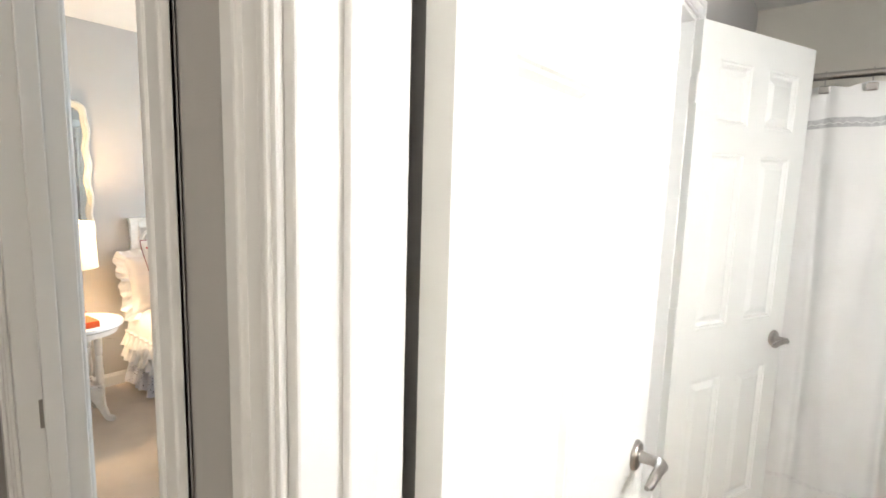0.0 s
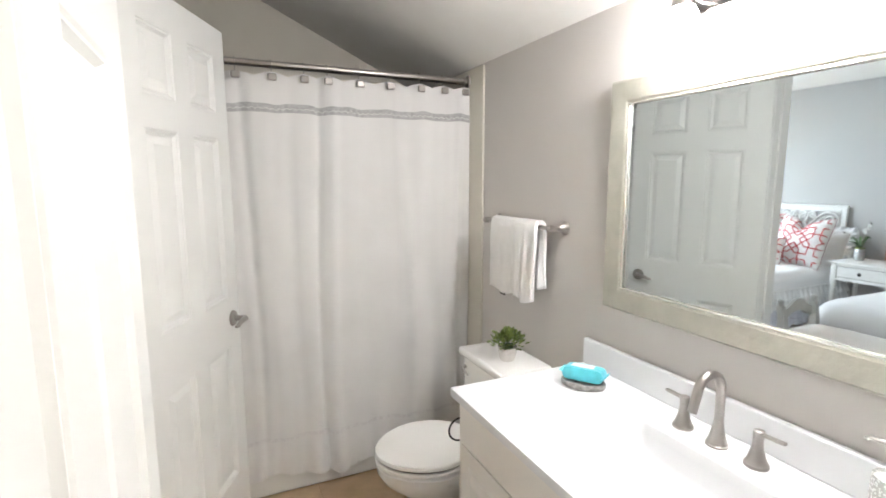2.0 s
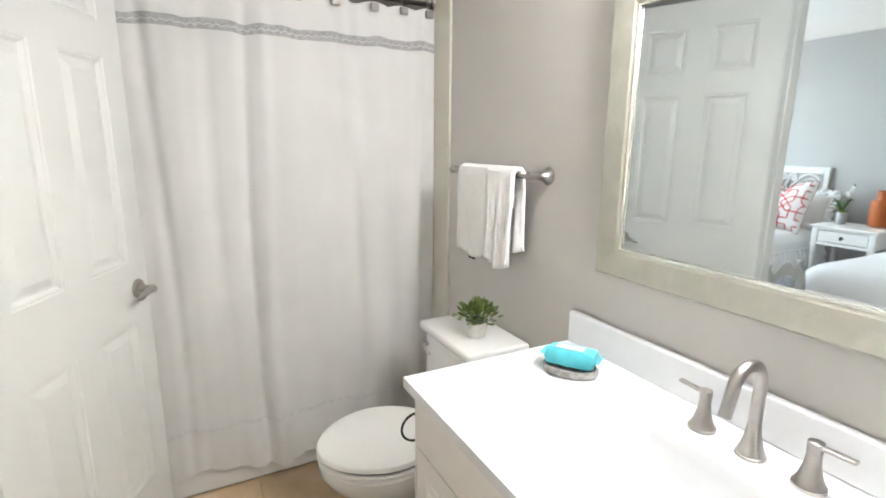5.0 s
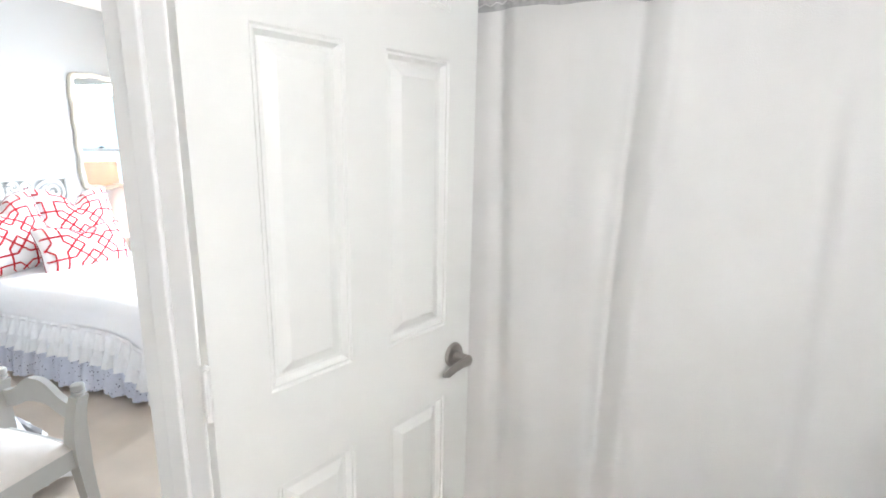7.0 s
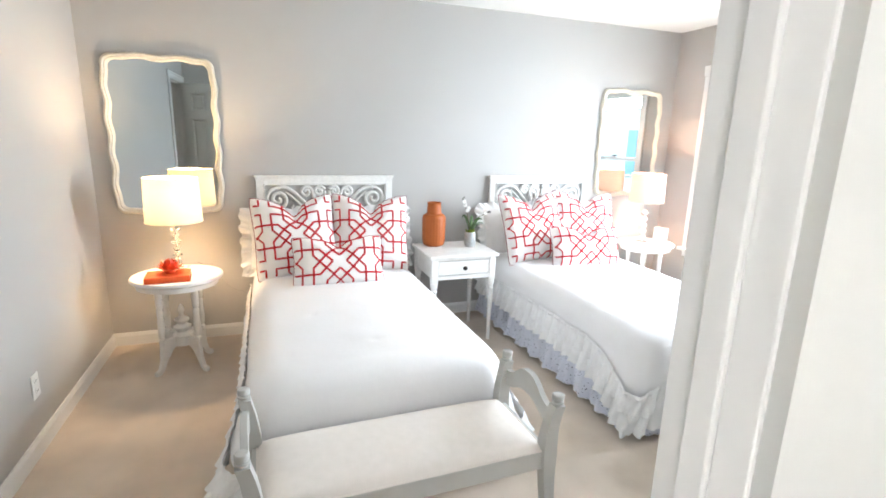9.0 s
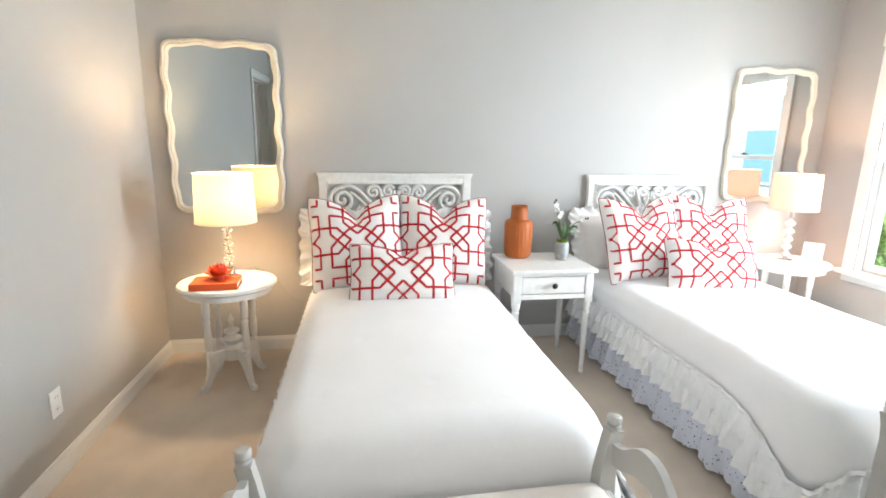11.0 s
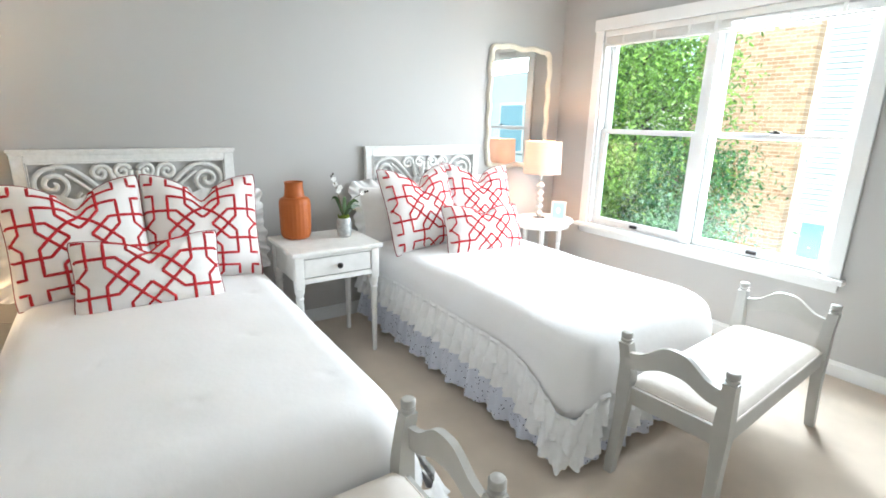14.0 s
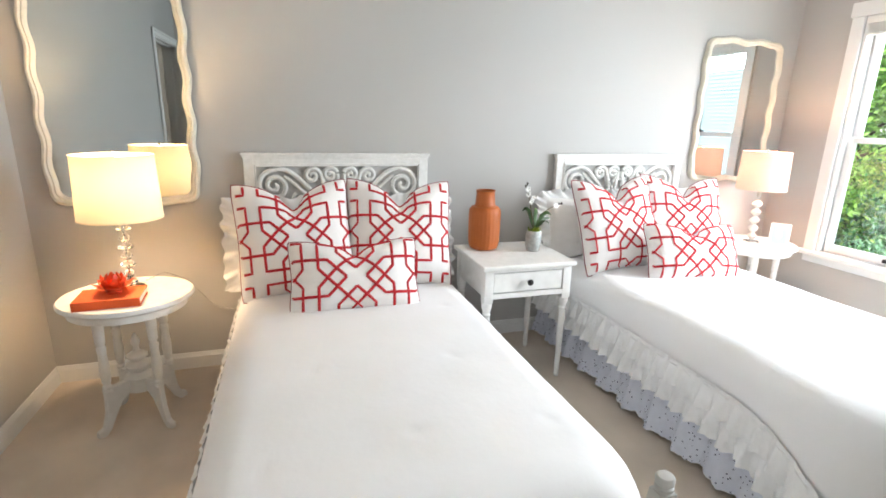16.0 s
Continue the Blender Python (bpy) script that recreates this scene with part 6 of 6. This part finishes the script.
def brick_material():
    m = mat("tan_orange_brick", (0.5, 0.3, 0.2), 0.85, vary=0.1)
    nt = m.node_tree
    n_, l_ = nt.nodes.new, nt.links.new
    b = nt.nodes["Principled BSDF"]
    br, co, mp = n_("ShaderNodeTexBrick"), n_("ShaderNodeTexCoord"), n_("ShaderNodeMapping")
    mp.inputs["Rotation"].default_value = (math.pi / 2, 0, 0)
    l_(co.outputs["Object"], mp.inputs["Vector"])
    l_(mp.outputs[0], br.inputs["Vector"])
    br.inputs["Scale"].default_value = 1.0
    br.inputs["Brick Width"].default_value, br.inputs["Row Height"].default_value, br.inputs["Mortar Size"].default_value = 0.215, 0.076, 0.006
    br.inputs["Color1"].default_value, br.inputs["Color2"].default_value, br.inputs["Mortar"].default_value = (0.52, 0.37, 0.24, 1), (0.36, 0.21, 0.12, 1), (0.60, 0.53, 0.43, 1)
    l_(br.outputs["Color"], b.inputs["Base Color"])
    return m


house = thing("neighbour_house", pose(0, 0, -3.2), "neighbouring house with tan brick end and pale clapboard wall", "house")
part("brick_wall", cube(-7.3, -4.98, 12.9, 13.6, 0, 8.8), brick_material(), house, "tan and orange brick wall")
hw_ = part("clapboard_wall", cube(-4.98, 9.0, 13.22, 19.0, 0, 7.4), M_SIDING, house, "pale clapboard wall")
part("corner_board", cube(-4.98, -4.88, 13.17, 13.225, 0, 7.4), M_TRIM, house, "white corner board")
bm = bmesh.new()
prism(bm, [(12.75, 7.35), (16.1, 9.4), (19.4, 7.35), (19.4, 7.5), (16.1, 9.58), (12.75, 7.5)], "x", -5.3, 9.3)
part("roof", bm, mat("grey_shingle_roof", (0.10, 0.10, 0.11), 0.9, vary=0.4, scale=14, bump=0.6, bscale=40), house, "dark grey shingle roof")
part("soffit", cube(-5.0, 9.2, 12.80, 13.22, 7.30, 7.36), M_TRIM, house)
for x, z, w, h in ((-4.70, 2.02, 0.42, 0.70), (2.0, 3.6, 1.1, 1.5), (5.6, 3.6, 1.1, 1.5)):
    wn_ = part("window", cube(x - 0.07, x + w + 0.07, 13.14, 13.22, z - 0.07, z + h + 0.07, 0.01), M_TRIM, house, "small white-framed window")
    part("pane", cube(x, x + w, 13.125, 13.142, z, z + h), mat("blue_reflecting_pane", (0.20, 0.36, 0.44), 0.15, vary=0.1), wn_, "dark blue window pane")
slabmesh = None
for k in range(70):
    if slabmesh is None:
        bm = prism(bmesh.new(), [(13.219, 0.0), (13.196, 0.0), (13.196, 0.012), (13.212, 0.105), (13.219, 0.105)], "x", -4.88, 9.0)
        board = part("clapboard", bm, M_SIDING, hw_)
        slabmesh = board.data
        continue
    ob = bpy.data.objects.new("clapboard", slabmesh)
    scene.collection.objects.link(ob)
    ob.parent = hw_
    ob.matrix_basis = pose(0, 0, 0.103 * k)


def tree(name, at, h, r, seed, label, leaves, lsize, col, zlo=0.25):
    rng = random.Random(seed)
    root = thing(name, pose(*at), label, "tree")
    bark = mat("grey_brown_bark", (0.13, 0.10, 0.075), 0.95, vary=0.4, scale=12, bump=0.8, bscale=30)
    part("trunk", tube(bmesh.new(), [(0, 0, 0), (0.05, 0.02, h * 0.3), (-0.04, 0.06, h * 0.62), (0.02, 0, h * 0.92)], [0.11, 0.085, 0.05, 0.015], 10), bark, root, smooth=True)
    tips = []
    bm = bmesh.new()
    for i in range(26):
        z0 = h * rng.uniform(0.18, 0.85)
        a = rng.uniform(0, 6.283)
        ln = r * rng.uniform(0.6, 1.05) * (1.15 - 0.55 * z0 / h)
        p1 = Vector((ln * 0.5 * math.cos(a), ln * 0.5 * math.sin(a), z0 + ln * 0.28))
        p2 = Vector((ln * math.cos(a + 0.2), ln * math.sin(a + 0.2), z0 + ln * rng.uniform(0.3, 0.65)))
        tube(bm, [(0, 0, z0), p1, p2], [0.035, 0.02, 0.006], 6)
        tips += [p1, p2, (p1 + p2) / 2]
        for _ in range(3):
            q = p1.lerp(p2, rng.random()) + Vector([rng.uniform(-0.45, 0.45) for _ in range(3)])
            tube(bm, [p1.lerp(p2, 0.4), q], [0.012, 0.004], 5)
            tips.append(q)
    part("limbs", bm, bark, root, "thin branching limbs")
    verts, faces = [], []
    for i in range(leaves):
        t = rng.choice(tips)
        s = 0.30
        c = t + Vector((rng.gauss(0, s), rng.gauss(0, s), rng.gauss(0, s * 0.75)))
        d = Vector([rng.uniform(-1, 1) for _ in range(3)]).normalized()
        e = d.orthogonal().normalized()
        e = (Matrix.Rotation(rng.uniform(0, 6.28), 3, d) @ e)
        L, W = lsize * rng.uniform(0.7, 1.3), lsize * rng.uniform(0.28, 0.42)
        k = len(verts)
        n_ = d.cross(e) * W * 0.35
        verts += [c - d * L, c + e * W + n_, c + d * L, c - e * W + n_]
        faces += [(k, k + 1, k + 2), (k, k + 2, k + 3)]
    me = bpy.data.meshes.new("crown")
    me.from_pydata(verts, [], faces)
    me.materials.append(leaf_mat(col))
    ob = new("crown", me)
    ob.parent = root
    tagged(ob, "crown of small bright green leaves", kind="stuff")
    return root


def leaf_mat(col):
    m = bpy.data.materials.new("bright_leaf")
    m.use_nodes = True
    nt = m.node_tree
    n_, l_ = nt.nodes.new, nt.links.new
    b = nt.nodes["Principled BSDF"]
    ge, hs, tr_, mx = n_("ShaderNodeNewGeometry"), n_("ShaderNodeValToRGB"), n_("ShaderNodeBsdfTranslucent"), n_("ShaderNodeMixShader")
    l_(ge.outputs["Random Per Island"], hs.inputs[0])
    hs.color_ramp.elements[0].color = (*[c * 0.38 for c in col], 1)
    hs.color_ramp.elements[1].color = (col[0] * 1.6, col[1] * 1.35, col[2], 1)
    l_(hs.outputs[0], b.inputs["Base Color"])
    l_(hs.outputs[0], tr_.inputs[0])
    b.inputs["Roughness"].default_value = 0.5
    mx.inputs[0].default_value = 0.35
    l_(b.outputs[0], mx.inputs[1])
    l_(tr_.outputs[0], mx.inputs[2])
    l_(mx.outputs[0], nt.nodes["Material Output"].inputs[0])
    return m


G1, G2 = (0.25, 0.50, 0.13), (0.13, 0.34, 0.16)
tree("tree", (-6.15, 9.3, -3.2), 7.6, 1.45, 3, "tall leafy tree with bright green foliage before the brick wall", 24000, 0.052, G1)
tree("tree", (-8.3, 10.4, -3.2), 8.0, 1.9, 5, "tall leafy tree with deep green foliage behind the bright one", 20000, 0.065, G2)
tree("tree", (-11.6, 11.5, -3.2), 8.2, 2.6, 9, "tall dark green tree at the edge of the garden", 14000, 0.07, G2)
tree("tree", (-4.62, 8.6, -3.2), 3.75, 0.75, 7, "spreading shrub with blue-green leaves below the brick wall", 22000, 0.040, (0.22, 0.50, 0.36))
tree("tree", (-5.25, 9.4, -3.2), 4.5, 0.85, 15, "dark green small tree reaching out before the brick wall", 12000, 0.045, (0.09, 0.28, 0.12))
tree("tree", (-5.9, 7.7, -3.2), 4.4, 1.3, 12, "mid-height leafy shrub with bright green foliage near the house", 19000, 0.044, G1)

# floor tiles of the bathroom, laid last
tile_me = None
for i in range(5):
    for j in range(7):
        x0, y0 = BX + 0.004 + i * 0.306, SY + 0.004 + j * 0.306
        x1, y1 = min(x0 + 0.300, BE - 0.003), min(y0 + 0.300, 2.343)
        if x1 - x0 < 0.03 or y1 - y0 < 0.03:
            continue
        full = x1 - x0 > 0.299 and y1 - y0 > 0.299
        if full and tile_me:
            ob = bpy.data.objects.new("tile", tile_me)
            scene.collection.objects.link(ob)
            ob.parent = floor_bath
        else:
            ob = part("tile", cube(0, x1 - x0, 0, y1 - y0, -0.0055, 0.0, 0.0015, 1), M_TILE, floor_bath)
            if full:
                tile_me = ob.data
        ob.matrix_basis = pose(x0, y0, 0.0)
